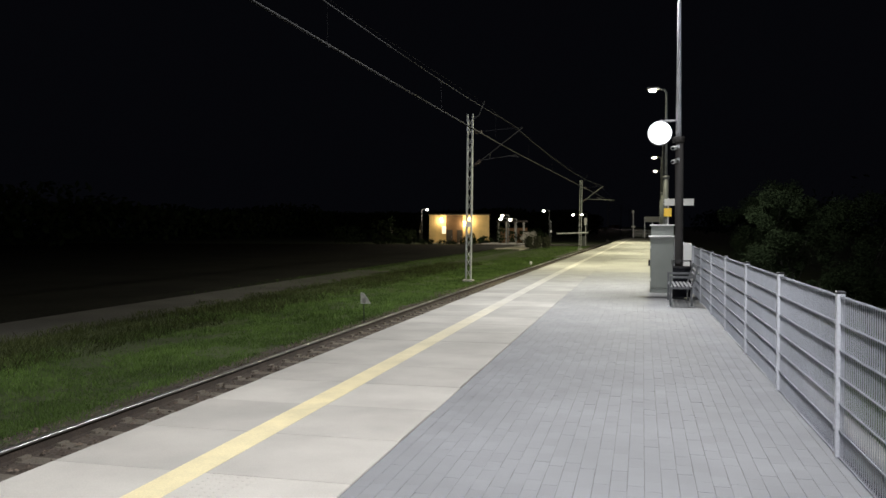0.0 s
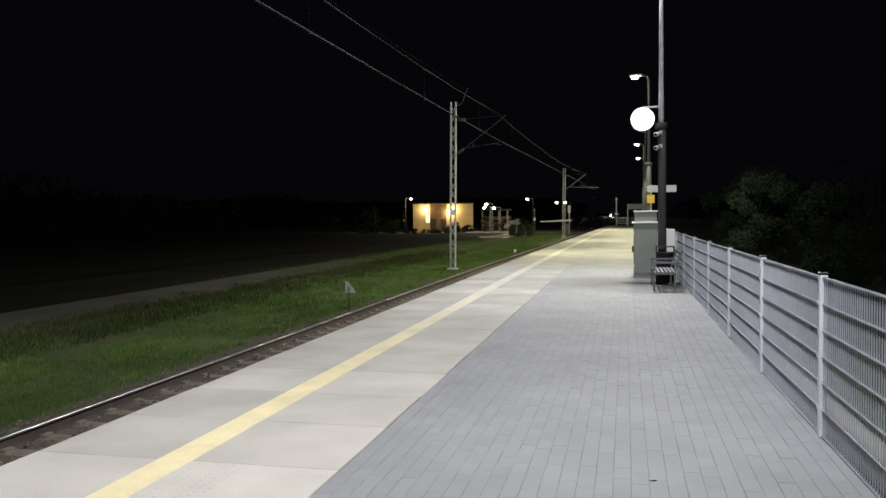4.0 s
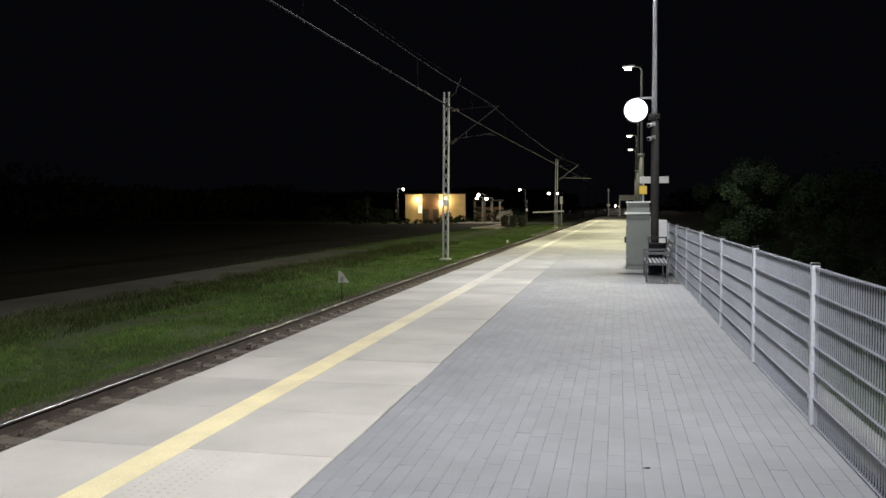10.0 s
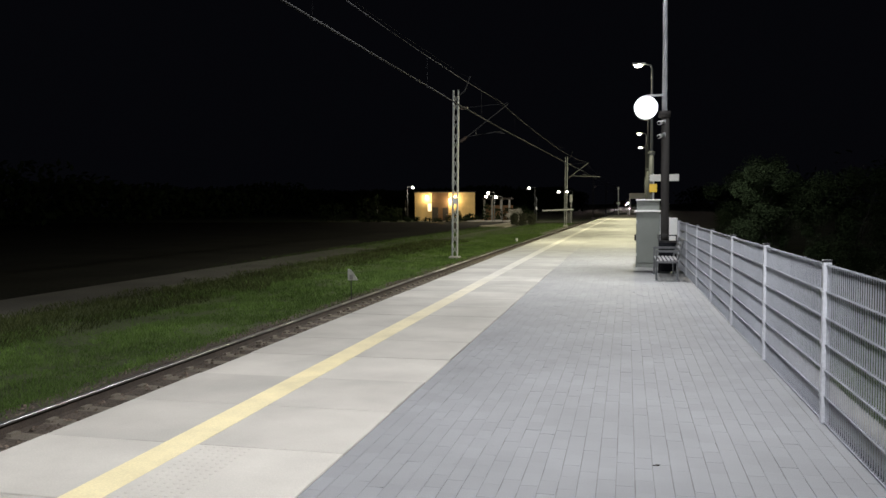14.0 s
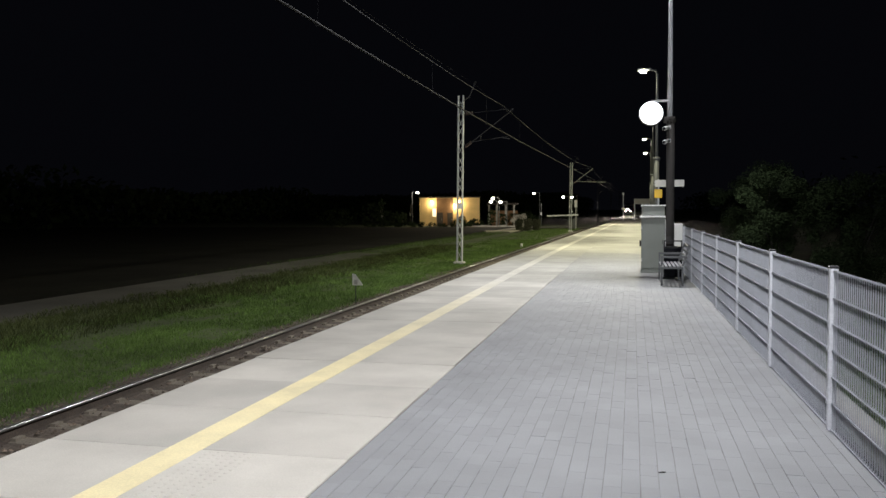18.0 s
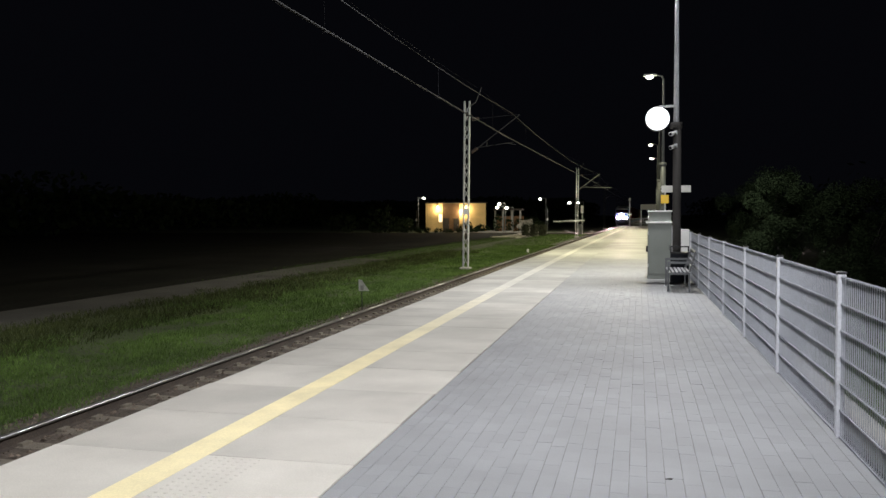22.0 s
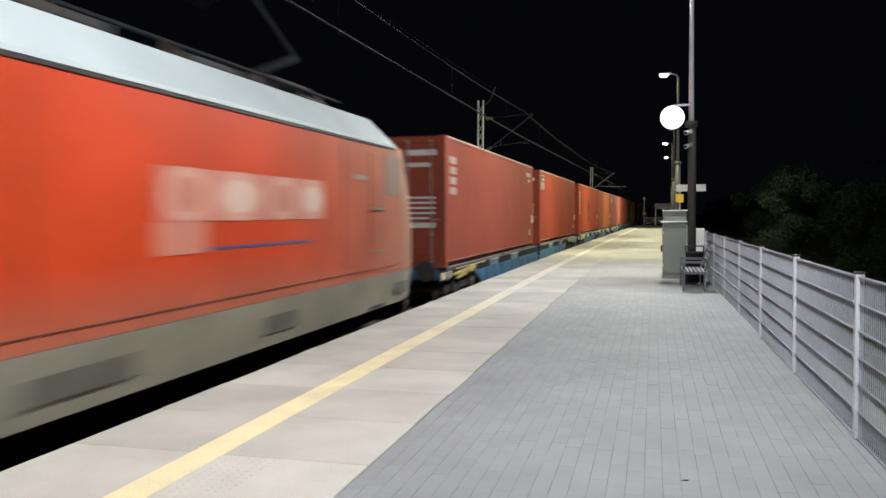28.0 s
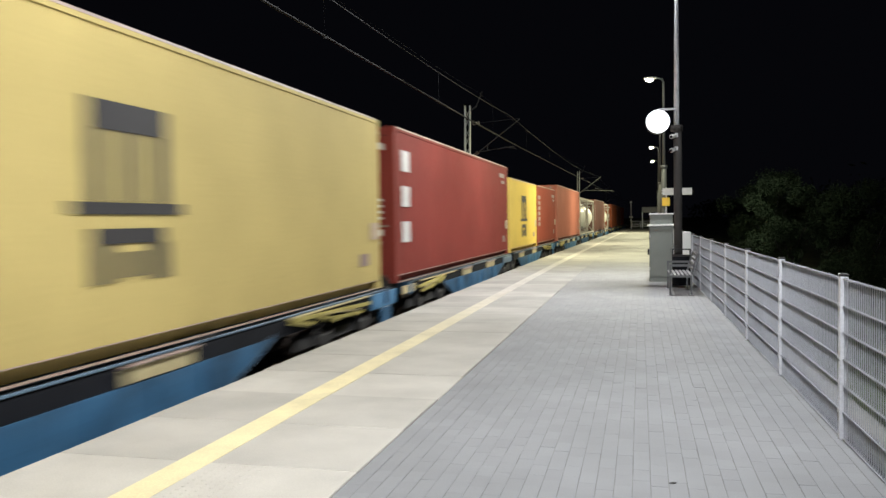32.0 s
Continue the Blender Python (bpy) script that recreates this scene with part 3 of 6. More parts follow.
def build_cameras():
    for z, dy in ((3.62, -0.1), (3.30, -0.02)):
        cam_thing = thing("security_camera", (0.863, 20.33, z + 0.05), "small white security camera clamped to the lamp post", "camera", "cameras on the post")
        bm = B()
        box(bm, -0.04, 0.04, -0.02, 0.06, -0.05, 0.05, 0.01)
        part("mount", bm, M["galv"], cam_thing)
        bm = B()
        bar(bm, (-0.03, -0.02, -0.02), (-0.13, -0.16 + dy, -0.06), 0.045, 0.05, 12)
        part("housing", bm, M["white"], cam_thing, smooth=True)
        bm = B()
        bar(bm, (-0.127, -0.155 + dy, -0.058), (-0.14, -0.175 + dy, -0.065), 0.035, n=12)
        part("eye", bm, M["black"], cam_thing)


def build_cabinet():
    cab = thing("equipment_cabinet", (0.535, 21.75, 0), "grey metal equipment cabinet with an overhanging lid on the platform", "cabinet")
    bm = B()
    box(bm, -0.31, 0.31, 0, 0.5, 0.0, 0.10, 0.006)
    part("plinth", bm, M["cabinet"], cab)
    bm = B()
    box(bm, -0.30, 0.30, 0.0, 0.48, 0.10, 1.46, 0.008)
    part("body", bm, M["cabinet"], cab)
    bm = B()
    box(bm, -0.285, 0.285, -0.012, -0.002, 0.14, 1.42, 0.004)
    d1 = part("door", bm, M["cabinet"], cab)
    part("handle", box(B(), 0.235, 0.255, -0.028, -0.014, 0.76, 0.88, 0.005), M["pole_grey"], d1)
    bm = B()
    box(bm, -0.345, 0.345, -0.05, 0.53, 1.46, 1.50, 0.008)
    part("lid", bm, M["white"], cab, "pale overhanging lid")
    bm = B()
    box(bm, -0.28, 0.29, 0.0, 0.46, 1.50, 1.76, 0.008)
    part("upper_box", bm, M["cabinet"], cab)
    bm = B()
    box(bm, -0.31, 0.32, -0.03, 0.49, 1.76, 1.79, 0.006)
    part("top_cover", bm, M["white"], cab)
    bm = B()
    box(bm, -0.345, -0.302, 0.1, 0.26, 0.70, 0.86, 0.01)
    part("side_socket", bm, M["dark"], cab)
    for z in (0.35, 1.2):
        bm = B()
        bar(bm, (-0.29, -0.012, z - 0.04), (-0.29, -0.012, z + 0.04), 0.012, n=8)
        part("hinge", bm, M["galv"], cab)


def build_bench():
    bench = thing("platform_bench", (0.90, 18.05, 0), "slatted steel bench with armrests standing against the platform fence", "bench")
    length = 1.62
    for y in (0.05, length - 0.05):
        bm = B()
        flat(bm, (-0.27, y, 0), (-0.27, y, 0.63), 0.04, 0.04)
        flat(bm, (-0.29, y, 0.64), (0.22, y, 0.64), 0.04, 0.05)
        flat(bm, (0.17, y, 0.0), (0.17, y, 0.44), 0.04, 0.04)
        flat(bm, (-0.27, y, 0.40), (0.18, y, 0.40), 0.04, 0.04)
        flat(bm, (0.16, y, 0.40), (0.30, y, 0.88), 0.04, 0.04)
        part("side_frame", bm, M["bench_grey"], bench)
        for x in (-0.27, 0.17):
            bm = B()
            box(bm, x - 0.05, x + 0.05, y - 0.05, y + 0.05, 0, 0.012, 0.003)
            part("foot", bm, M["galv"], bench)
    for i in range(6):
        x = -0.25 + i * 0.083
        bm = B()
        box(bm, x - 0.027, x + 0.027, 0, length, 0.422, 0.445, 0.004)
        part("seat_slat", bm, M["slat_grey"], bench)
    for i in range(4):
        z = 0.54 + i * 0.1
        x = 0.185 + (z - 0.44) * 0.29
        bm = B()
        box(bm, x - 0.012, x + 0.012, 0, length, z - 0.03, z + 0.03, 0.004)
        part("back_slat", bm, M["bench_grey"], bench)
    litter = thing("litter_bin", (0.955, 20.02, 0), "round dark litter bin on the paving behind the bench", "bin")
    bm = B()
    bar(bm, (0, 0, 0.06), (0, 0, 0.745), 0.20, 0.215, 20)
    part("drum", bm, M["black"], litter, smooth=True)
    bm = B()
    bar(bm, (0, 0, 0.745), (0, 0, 0.785), 0.222, 0.222, 20)
    part("rim", bm, M["dark"], litter)
    bm = B()
    for s in (-1, 1):
        box(bm, s * 0.2 - 0.015, s * 0.2 + 0.015, -0.02, 0.02, 0, 0.90, 0.003)
    box(bm, -0.215, 0.215, -0.02, 0.02, 0.90, 0.93, 0.003)
    part("frame", bm, M["dark"], litter)
    board = thing("notice_board", (1.17, 22.0, 0), "white notice board on two posts beside the fence", "board")
    bm = B()
    box(bm, -0.10, 0.12, -0.02, 0.02, 0.55, 1.30, 0.006)
    part("panel", bm, M["white"], board)
    for x in (-0.09, 0.11):
        bm = B()
        box(bm, x - 0.015, x + 0.015, -0.015, 0.015, 0, 0.62)
        part("leg", bm, M["galv"], board)


def build_signs():
    sign = thing("platform_sign", (1.55, 35.75, 0), "pale platform name plate on a lamp post", "sign")
    bm = B()
    box(bm, -0.60, 0.60, -0.015, 0.015, 2.63, 2.92, 0.005)
    part("plate", bm, M["sign_grey"], sign)
    for z in (2.70, 2.82):
        part("bracket", box(B(), -0.64, -0.55, 0.02, 0.14, z, z + 0.04), M["galv"], sign)
    bm = B()
    bar(bm, (-0.45, 0.05, 0), (-0.45, 0.05, 2.95), 0.03, n=10)
    part("post", bm, M["galv"], sign)
    plate = thing("yellow_sign", (1.08, 35.6, 0), "small square yellow sign on a thin post", "sign")
    bm = B()
    box(bm, -0.16, 0.16, -0.01, 0.01, 2.16, 2.52, 0.02)
    part("plate", bm, M["sign_yellow"], plate)
    bm = B()
    bar(bm, (0, 0.03, 0), (0, 0.03, 2.5), 0.025, n=8)
    part("post", bm, M["galv"], plate)
    # track-side triangle
    tri = thing("trackside_sign", (-7.15, 20.0, GROUND - 0.05), "small pale triangular trackside sign on a thin post", "sign")
    bm = B()
    vs = [bm.verts.new(p) for p in ((-0.02, 0, 0.62), (0.27, 0, 0.62), (0.07, 0, 0.90), (-0.02, 0, 0.92))]
    f = bm.faces.new(vs)
    made = bmesh.ops.extrude_face_region(bm, geom=[f])
    bmesh.ops.translate(bm, vec=(0, 0.012, 0), verts=[v for v in made["geom"] if isinstance(v, bmesh.types.BMVert)])
    bmesh.ops.recalc_face_normals(bm, faces=bm.faces)
    part("plate", bm, M["old_plate"], tri)
    bm = B()
    box(bm, 0.03, 0.12, -0.006, -0.001, 0.64, 0.76)
    part("marking", bm, M["concrete"], tri)
    bm = B()
    bar(bm, (0.06, 0.03, 0), (0.06, 0.03, 0.90), 0.013, n=8)
    part("post", bm, M["black_steel"], tri)
    stake = thing("marker_stake", (-6.45 - 0.75, 53.5, GROUND - 0.05), "short white marker stake beside the rail", "stake")
    bm = B()
    box(bm, -0.07, 0.07, -0.05, 0.05, 0, 0.32, 0.02)
    part("block", bm, M["white"], stake)


def build_platform_end():
    rail = thing("end_railing", (0, END_Y - 0.4, 0), "steel railing closing off the far end of the platform", "railing")
    for x in (-1.25, 0.1, 1.45, 2.8):
        part("post", box(B(), x - 0.03, x + 0.03, -0.03, 0.03, 0, 1.15), M["galv"], rail)
    for z in (0.3, 0.7, 1.12):
        part("rail", box(B(), -1.25, 2.8, -0.02, 0.02, z - 0.02, z + 0.02), M["galv"], rail)
    for k in range(34):
        x = -1.2 + k * 0.118
        part("bar", box(B(), x - 0.008, x + 0.008, -0.01, 0.01, 0.3, 1.12), M["galv"], rail)
    mark = thing("stop_marker", (-1.27, END_Y - 2.0, 0), "slim white post with two small plates at the platform end", "marker post")
    part("post", bar(B(), (0, 0, 0), (0, 0, 3.8), 0.07, n=10), M["post_galv"], mark)
    part("top_lamp", bar(B(), (0, -0.05, 3.78), (0, -0.05, 4.12), 0.16, 0.13, 10), M["white"], mark)
    part("lower_plate", box(B(), -0.28, 0.28, -0.10, -0.075, 1.62, 1.86, 0.02), M["white"], mark)
    board = thing("board_frame", (0.36, END_Y - 1.0, 0), "tall grey board frame at the platform end", "board")
    part("header", box(B(), -0.05, 2.2, -0.05, 0.05, 2.42, 3.2, 0.01), M["sign_grey"], board)
    for x in (0.0, 1.1, 2.15):
        part("leg", box(B(), x - 0.07, x + 0.07, 0.05, 0.17, 0, 3.15), M["post_galv"], board)


def build_mast(y, reach=2.1, far=False):
    c = bend(y) + (0.08 if far else 0)
    base = RAIL_Z - 0.2
    mast = thing("catenary_mast", (-8.02 + c, y, base), "pale lattice steel mast carrying the overhead line", "mast", "masts along the track")
    mast.rotation_euler = (0, radians(0.8), 0)
    high = 7.85
    # Masts beyond 100 m: their unlit darkness is put into a near-black steel.
    steel = M["mast_galv"] if y < 100 else M["black_steel"]
    bracket = M["pole_grey"] if far else M["black_steel"]
    bm = B()
    box(bm, -0.25, 0.25, -0.25, 0.25, -0.3, 0.12, 0.03)
    part("footing", bm, M["concrete"], mast)
    for s in (-1, 1):
        bm = B()
        box(bm, s * 0.115 - 0.03, s * 0.115 + 0.03, -0.07, 0.07, 0.1, high, 0.006)
        part("upright", bm, steel, mast)
    n = 17
    for i in range(n):
        z0, z1 = 0.25 + i * (high - 0.4) / n, 0.25 + (i + 1) * (high - 0.4) / n
        for f in (-0.07, 0.07):
            a, b = ((-0.11, 0.11) if (i % 2 == 0) == (f > 0) else (0.11, -0.11))
            bm = B()
            flat(bm, (a, f, z0), (b, f, z1), 0.07, 0.012)
            part("lacing", bm, steel, mast)
    bm = B()
    flat(bm, (0.12, 0, high - 0.25), (0.42, 0, high - 0.05), 0.05, 0.05)
    flat(bm, (0.40, 0, high - 0.08), (0.68, 0, high + 0.62), 0.04, 0.04)
    part("earth_wire_arm", bm, M["black_steel"], mast)
    if abs(y - 36.8) < 1:
        part("number_plate", box(B(), -0.11, 0.11, -0.105, -0.095, 2.58, 2.86, 0.01), M["white"], mast, "white enamel mast plate")
    tip = reach + 0.35
    bm = B()
    bar(bm, (0.18, 0, 5.42), (tip, 0, 7.17), 0.035 if far else 0.022, n=8)
    part("cantilever", bm, bracket, mast)
    part("top_tie", bar(B(), (0.18, 0, 7.0), (tip, 0, 7.20), 0.009, n=6), M["black_steel"], mast)
    bm = B()
    bar(bm, (0.55, 0, 5.70), (reach + (1.7 if far else 0.1), 0, 5.93 if not far else 5.62), 0.03 if far else 0.016, n=8)
    bar(bm, (reach - 0.3, 0, 5.90), (reach + 0.2, 0, 5.82), 0.016, n=6)
    bar(bm, (0.95, 0, 5.75), (0.95, 0, 6.02), 0.02, n=6)
    part("steady_arm", bm, bracket, mast)
    for p, q in (((0.22, 0, 5.45), (0.5, 0, 5.68)), ((0.22, 0, 7.0), (0.55, 0, 7.03))):
        bm = B()
        a, b = Vector(p), Vector(q)
        bar(bm, a, b, 0.035, n=8)
        rod = part("insulator", bm, M["ceramic"], mast)
        for k in range(6):
            m = a.lerp(b, (k + 0.5) / 6)
            part("disc", bar(B(), m, m + (b - a).normalized() * 0.03, 0.075, n=10), M["ceramic"], rod)
    return mast


STAGGER = [(-17.0, 0.22), (36.8, 0.0), (92.2, 0.2), (147.0, -0.2), (203.0, 0.2), (262.0, -0.2)]
MASTS = [-17.0, 36.8, 92.2, 147.0, 203.0, 262.0]


def build_wires():
    """Contact wires, messenger wire with droppers, and the earth wire on the mast tops."""
    def line(name, points, r, label):
        bm = B()
        for a, b in zip(points, points[1:]):
            bar(bm, a, b, r, n=6)
        plain(name, bm, M["copper"], label, "wire", "structure")

    def stagger(y):
        """The wire swings from side to side between the masts."""
        for (ya, a), (yb, b) in zip(STAGGER, STAGGER[1:]):
            if y <= yb:
                break
        return TRACK + bend(y) + a + (b - a) * (y - ya) / (yb - ya)

    for dx in (-0.02, 0.02):
        line("contact_wire", [(stagger(y) + dx, y, 5.20) for y in steps(-17, 262, 9)], 0.0165, "taut copper contact wire over the track")
    drops = B()
    mess, earth = [], []
    for a, b in zip(MASTS, MASTS[1:]):
        for i in range(12):
            u = i / 12
            y = a + (b - a) * u
            z = 6.42 - 4 * 0.45 * u * (1 - u)
            mess.append((stagger(y), y, z))
            earth.append((-7.35 + bend(y), y, 7.55 - 4 * 0.35 * u * (1 - u)))
            if i in (1, 3, 5, 7, 9, 11):
                bar(drops, (stagger(y), y, 5.17), (stagger(y), y, z), 0.0028, n=4)
                box(drops, stagger(y) - 0.03, stagger(y) + 0.03, y - 0.02, y + 0.02, 5.16, 5.20)
    line("messenger_wire", mess, 0.011, "sagging messenger wire above the contact wire")
    line("earth_wire", earth, 0.003, "thin earth wire along the mast tops")
    plain("droppers", drops, M["copper"], "short droppers between messenger and contact wire", "wire", "structure")


def leaves(n, spread, size, shape):
    """Small leaf blades scattered over clumps; shape gives a clump's centre and radius."""
    verts, faces = [], []
    clumps = [shape() for _ in range(spread)]
    for i in range(n):
        cx, cy, cz, r = clumps[i % spread]
        d = Vector((rnd.gauss(0, 1), rnd.gauss(0, 1), rnd.gauss(0, 1))).normalized() * r * rnd.random() ** 0.45
        p = Vector((cx, cy, cz)) + d
        u = Vector((rnd.gauss(0, 1), rnd.gauss(0, 1), rnd.gauss(0, 1))).normalized()
        w = u.orthogonal().normalized()
        s = size * rnd.uniform(0.6, 1.3)
        k = len(verts)
        verts += [p - u * s, p + w * s * 0.45, p + u * s, p - w * s * 0.45]
        faces.append((k, k + 1, k + 2, k + 3))
    return verts, faces


def build_tree(x, y, z, high, wide, n=24000, leaf=0.040, label="leafy broad crowned tree behind the platform fence, dim at night"):
    tree = thing("tree", (x, y, z), label, "tree", "trees beside the line")
    bm = B()
    bar(bm, (0, 0, -0.1), (0.05, 0.03, high * 0.45), 0.05 * high / 3, 0.03 * high / 3, 9)
    for k in range(6):
        a = k * 1.05 + rnd.random()
        z0 = high * (0.15 + 0.06 * k)
        bar(bm, (0.03, 0.02, z0), (math.cos(a) * wide * 0.34, math.sin(a) * wide * 0.34, z0 + high * rnd.uniform(0.2, 0.4)), 0.022 * high / 3, 0.008, 6)
    part("trunk", bm, M["bark"], tree)

    def clump():
        a, t = rnd.random() * 6.28, rnd.random()
        r = wide * math.sqrt(rnd.random()) * (0.45 + 0.75 * math.sin(math.pi * (0.12 + 0.8 * t)))
        return math.cos(a) * r * 0.85, math.sin(a) * r * 0.85, high * (0.14 + 0.82 * t), rnd.uniform(0.22, 0.5) * wide * 0.55
    verts, faces = leaves(n, 46, leaf, clump)
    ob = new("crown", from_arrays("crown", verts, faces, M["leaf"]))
    ob.parent = tree
    return tree


def build_grass():
    verts, faces = [], []

    def blade(x, y, z, h, w):
        a = rnd.random() * 6.28
        dx, dy = math.cos(a) * w, math.sin(a) * w
        lx, ly = rnd.gauss(0, 0.35) * h, rnd.gauss(0, 0.35) * h
        k = len(verts)
        verts.extend([(x - dx, y - dy, z), (x + dx, y + dy, z), (x + dx * 0.6 + lx * 0.5, y + dy * 0.6 + ly * 0.5, z + h * 0.62), (x + lx, y + ly, z + h)])
        faces.append((k, k + 1, k + 2))
        faces.append((k, k + 2, k + 3))
    for i in range(210000):
        y = 5 + 62 * rnd.random() ** 1.9
        x = -7.0 - 5.2 * rnd.random() ** 0.95
        tuft = noise.noise(Vector((x * 0.7, y * 0.5, 0))) + 0.5 * noise.noise(Vector((x * 2.3, y * 1.9, 5)))
        if tuft < -0.2 and rnd.random() < 0.75:
            continue
        if x > -7.5 and rnd.random() < 0.6:
            continue
        h = rnd.uniform(0.02, 0.075) * (1.1 + 1.0 * max(-0.6, tuft)) * (1 + 0.006 * y)
        blade(x + bend(y), y, GROUND - 0.02 + max(0, min(1, (x + 8.1) / 0.8)) * 0.04, h, 0.0035 + 0.00022 * y)
    for i in range(22000):
        y = 20 + 90 * rnd.random() ** 1.2
        blade(-8 - 5 * rnd.random() + bend(y), y, GROUND - 0.02, rnd.uniform(0.06, 0.15), 0.015)
    for i in range(16000):
        y = 27 + 78 * rnd.random() ** 1.3
        if rnd.random() < (y - 27) / 26:
            blade(-13.2 - 3.6 * rnd.random(), y, GROUND + 0.05, rnd.uniform(0.04, 0.10), 0.012)
    for i in range(5000):
        y = 1 + 40 * rnd.random()
        blade(rnd.uniform(1.75, 6), y, GROUND - 0.4, rnd.uniform(0.2, 0.5), 0.012)
    grass_v, grass_f = list(verts), list(faces)
    verts.clear()
    faces.clear()
    for i in range(52000):
        y = 5 + 50 * rnd.random() ** 1.7
        x = -10.9 - 3.2 * rnd.random() ** 0.8 + 0.5 * noise.noise(Vector((y * 0.6, 2.0, 1.0)))
        if noise.noise(Vector((x * 0.9, y * 0.6, 9))) > 0.25 and rnd.random() < 0.6:
            continue
        blade(x + bend(y), y, GROUND - 0.02, rnd.uniform(0.05, 0.22), 0.0035 + 0.00022 * y)
    tagged(new("weed_belt", from_arrays("weed_belt", verts, faces, M["weeds"])), "belt of dark dry weeds along the gravel path", "weeds", "", "stuff")
    verts, faces = grass_v, grass_f
    tagged(new("verge_grass", from_arrays("verge_grass", verts, faces, M["grass"])), "rough green grass on the verge beyond the track", "grass", "", "stuff")
    # seed heads standing out of the grass
    for i in range(14):
        y = rnd.uniform(9, 24)
        weed = thing("tall_weed", (-rnd.uniform(8.2, 12.0), y, GROUND - 0.02), "tall pale weed standing in the verge grass", "weed", "weeds in the grass")
        bm = B()
        h = rnd.uniform(0.25, 0.5)
        bar(bm, (0, 0, 0), (0.03, 0.0, h), 0.005, 0.003, 5)
        for k in range(5):
            zz = h * (0.35 + 0.13 * k)
            bar(bm, (0.02, 0, zz), (0.02 + rnd.uniform(-0.08, 0.08), rnd.uniform(-0.08, 0.08), zz + 0.07), 0.007, 0.002, 4)
        part("stalk", bm, M["grass"], weed)


# ---- far side ----
def build_station():
    y0 = 120.0
    house = thing("ochre_building", (-27.2, y0, GROUND), "low flat roofed ochre building lit by wall lamps", "building", turn=radians(13))
    high = 4.4
    bm = B()
    box(bm, -4.6, 4.6, 0.0, 8.0, -0.2, high)
    part("wall", bm, M["ochre"], house)
    bm = B()
    box(bm, -4.75, 4.75, -0.15, 8.15, high, high + 0.16, 0.02)
    part("roof", bm, M["roof_dark"], house)
    for x, w, zb, zt in ((-1.5, 0.95, 0.0, 2.15), (0.05, 0.8, 0.0, 2.1)):
        bm = B()
        box(bm, x - w / 2, x + w / 2, -0.09, -0.047, zb, zt, 0.01)
        d = part("door", bm, M["roof_dark"], house, "dark door leaf")
        bm = B()
        box(bm, x + w / 2 - 0.16, x + w / 2 - 0.12, -0.12, -0.09, 1.0, 1.15)
        part("handle", bm, M["galv"], d)
    bm = B()
    box(bm, -2.0, 0.55, -0.045, -0.003, 0, high - 0.05)
    part("brown_cladding", bm, M["cladding"], house, "dark brown cladding round the entrance")
    bm = B()
    box(bm, -4.75, 4.75, -1.5, -0.1, -0.1, 0.12)
    part("plinth_step", bm, M["concrete"], house)
    for i, (x, z) in enumerate(((-2.75, 3.75), (1.5, 3.75), (0.75, 3.2))):
        bm = B()
        box(bm, x - 0.12, x + 0.12, -0.26, -0.02, z, z + 0.22, 0.03)
        lamp = part("wall_lamp", bm, M["sodium"], house, "glowing warm wall lamp")
        bulb("wall_light", (-27.2 + x * 0.974 + 0.17, y0 + x * 0.225 - 0.5, GROUND + z - 0.2), (1.0, 0.80, 0.44), 140)
    # low wing with pale columns
    wing = thing("annex_pavilion", (-19.6, y0 + 3, GROUND), "open pavilion with pale posts beside the building", "pavilion")
    for x in (-2.0, -0.8, 0.6, 1.9):
        bm = B()
        box(bm, x - 0.13, x + 0.13, -0.13, 0.13, 0, 3.3)
        part("post", bm, M["concrete"], wing)
    bm = B()
    box(bm, -2.3, 2.2, -0.4, 2.6, 3.3, 3.55, 0.02)
    part("roof", bm, M["roof_dark"], wing)
    bm = B()
    box(bm, -2.2, 2.1, 2.3, 2.5, 0, 2.4)
    part("back_wall", bm, M["cladding"], wing)
    # globe lamps on posts
    for x, y, z in ((-33.6, 125, 4.5), (-18.8, 110, 3.26), (-19.05, 110, 2.79), (-17.7, 110, 2.70), (-15.0, 126, 4.2), (-10.6, 128, 3.6), (-9.7, 134, 3.7)):
        lamp = thing("street_lamp", (x, y, GROUND), "street lamp with a glowing white globe by the building", "street lamp", "street lamps by the building")
        high = z - GROUND
        if x < -30:
            lamp.rotation_euler = (0, 0, math.pi)
        bm = B()
        bar(bm, (0.9, 0, -0.1), (0.9, 0, high + 0.1), 0.05, 0.03, 8)
        part("post", bm, M["pole_grey"], lamp)
        bm = B()
        bar(bm, (0.9, 0, high + 0.08), (0, 0, high + 0.18), 0.03, n=6)
        part("arm", bm, M["pole_grey"], lamp)
        bm = B()
        bmesh.ops.create_uvsphere(bm, u_segments=14, v_segments=9, radius=0.19, matrix=Matrix.Translation((0, 0, high)) @ Matrix.Diagonal((1.15, 1, 0.85, 1)))
        part("globe", bm, M["globe"], lamp, "glowing round lamp", True)
    bulb("square_light", (-18.4, 106.8, 3.1), (1.0, 0.90, 0.72), 900, 0.3)
    bulb("road_light", (-13.2, 121, 4.0), (1.0, 0.93, 0.8), 500, 0.3)
    bulb("side_road_light", (-34.6, 123.5, 4.1), (1.0, 0.90, 0.75), 420, 0.3)
    wall = thing("planter_wall", (-19.0, 112.5, GROUND), "low pale planter wall by the lit square", "wall")
    for k in range(5):
        bm = B()
        box(bm, -3.2 + k * 1.25, -2.0 + k * 1.25, -0.2, 0.2, -0.1, 0.28 + 0.08 * (k % 2), 0.02)
        part("block", bm, M["concrete"], wall)
    square = B()
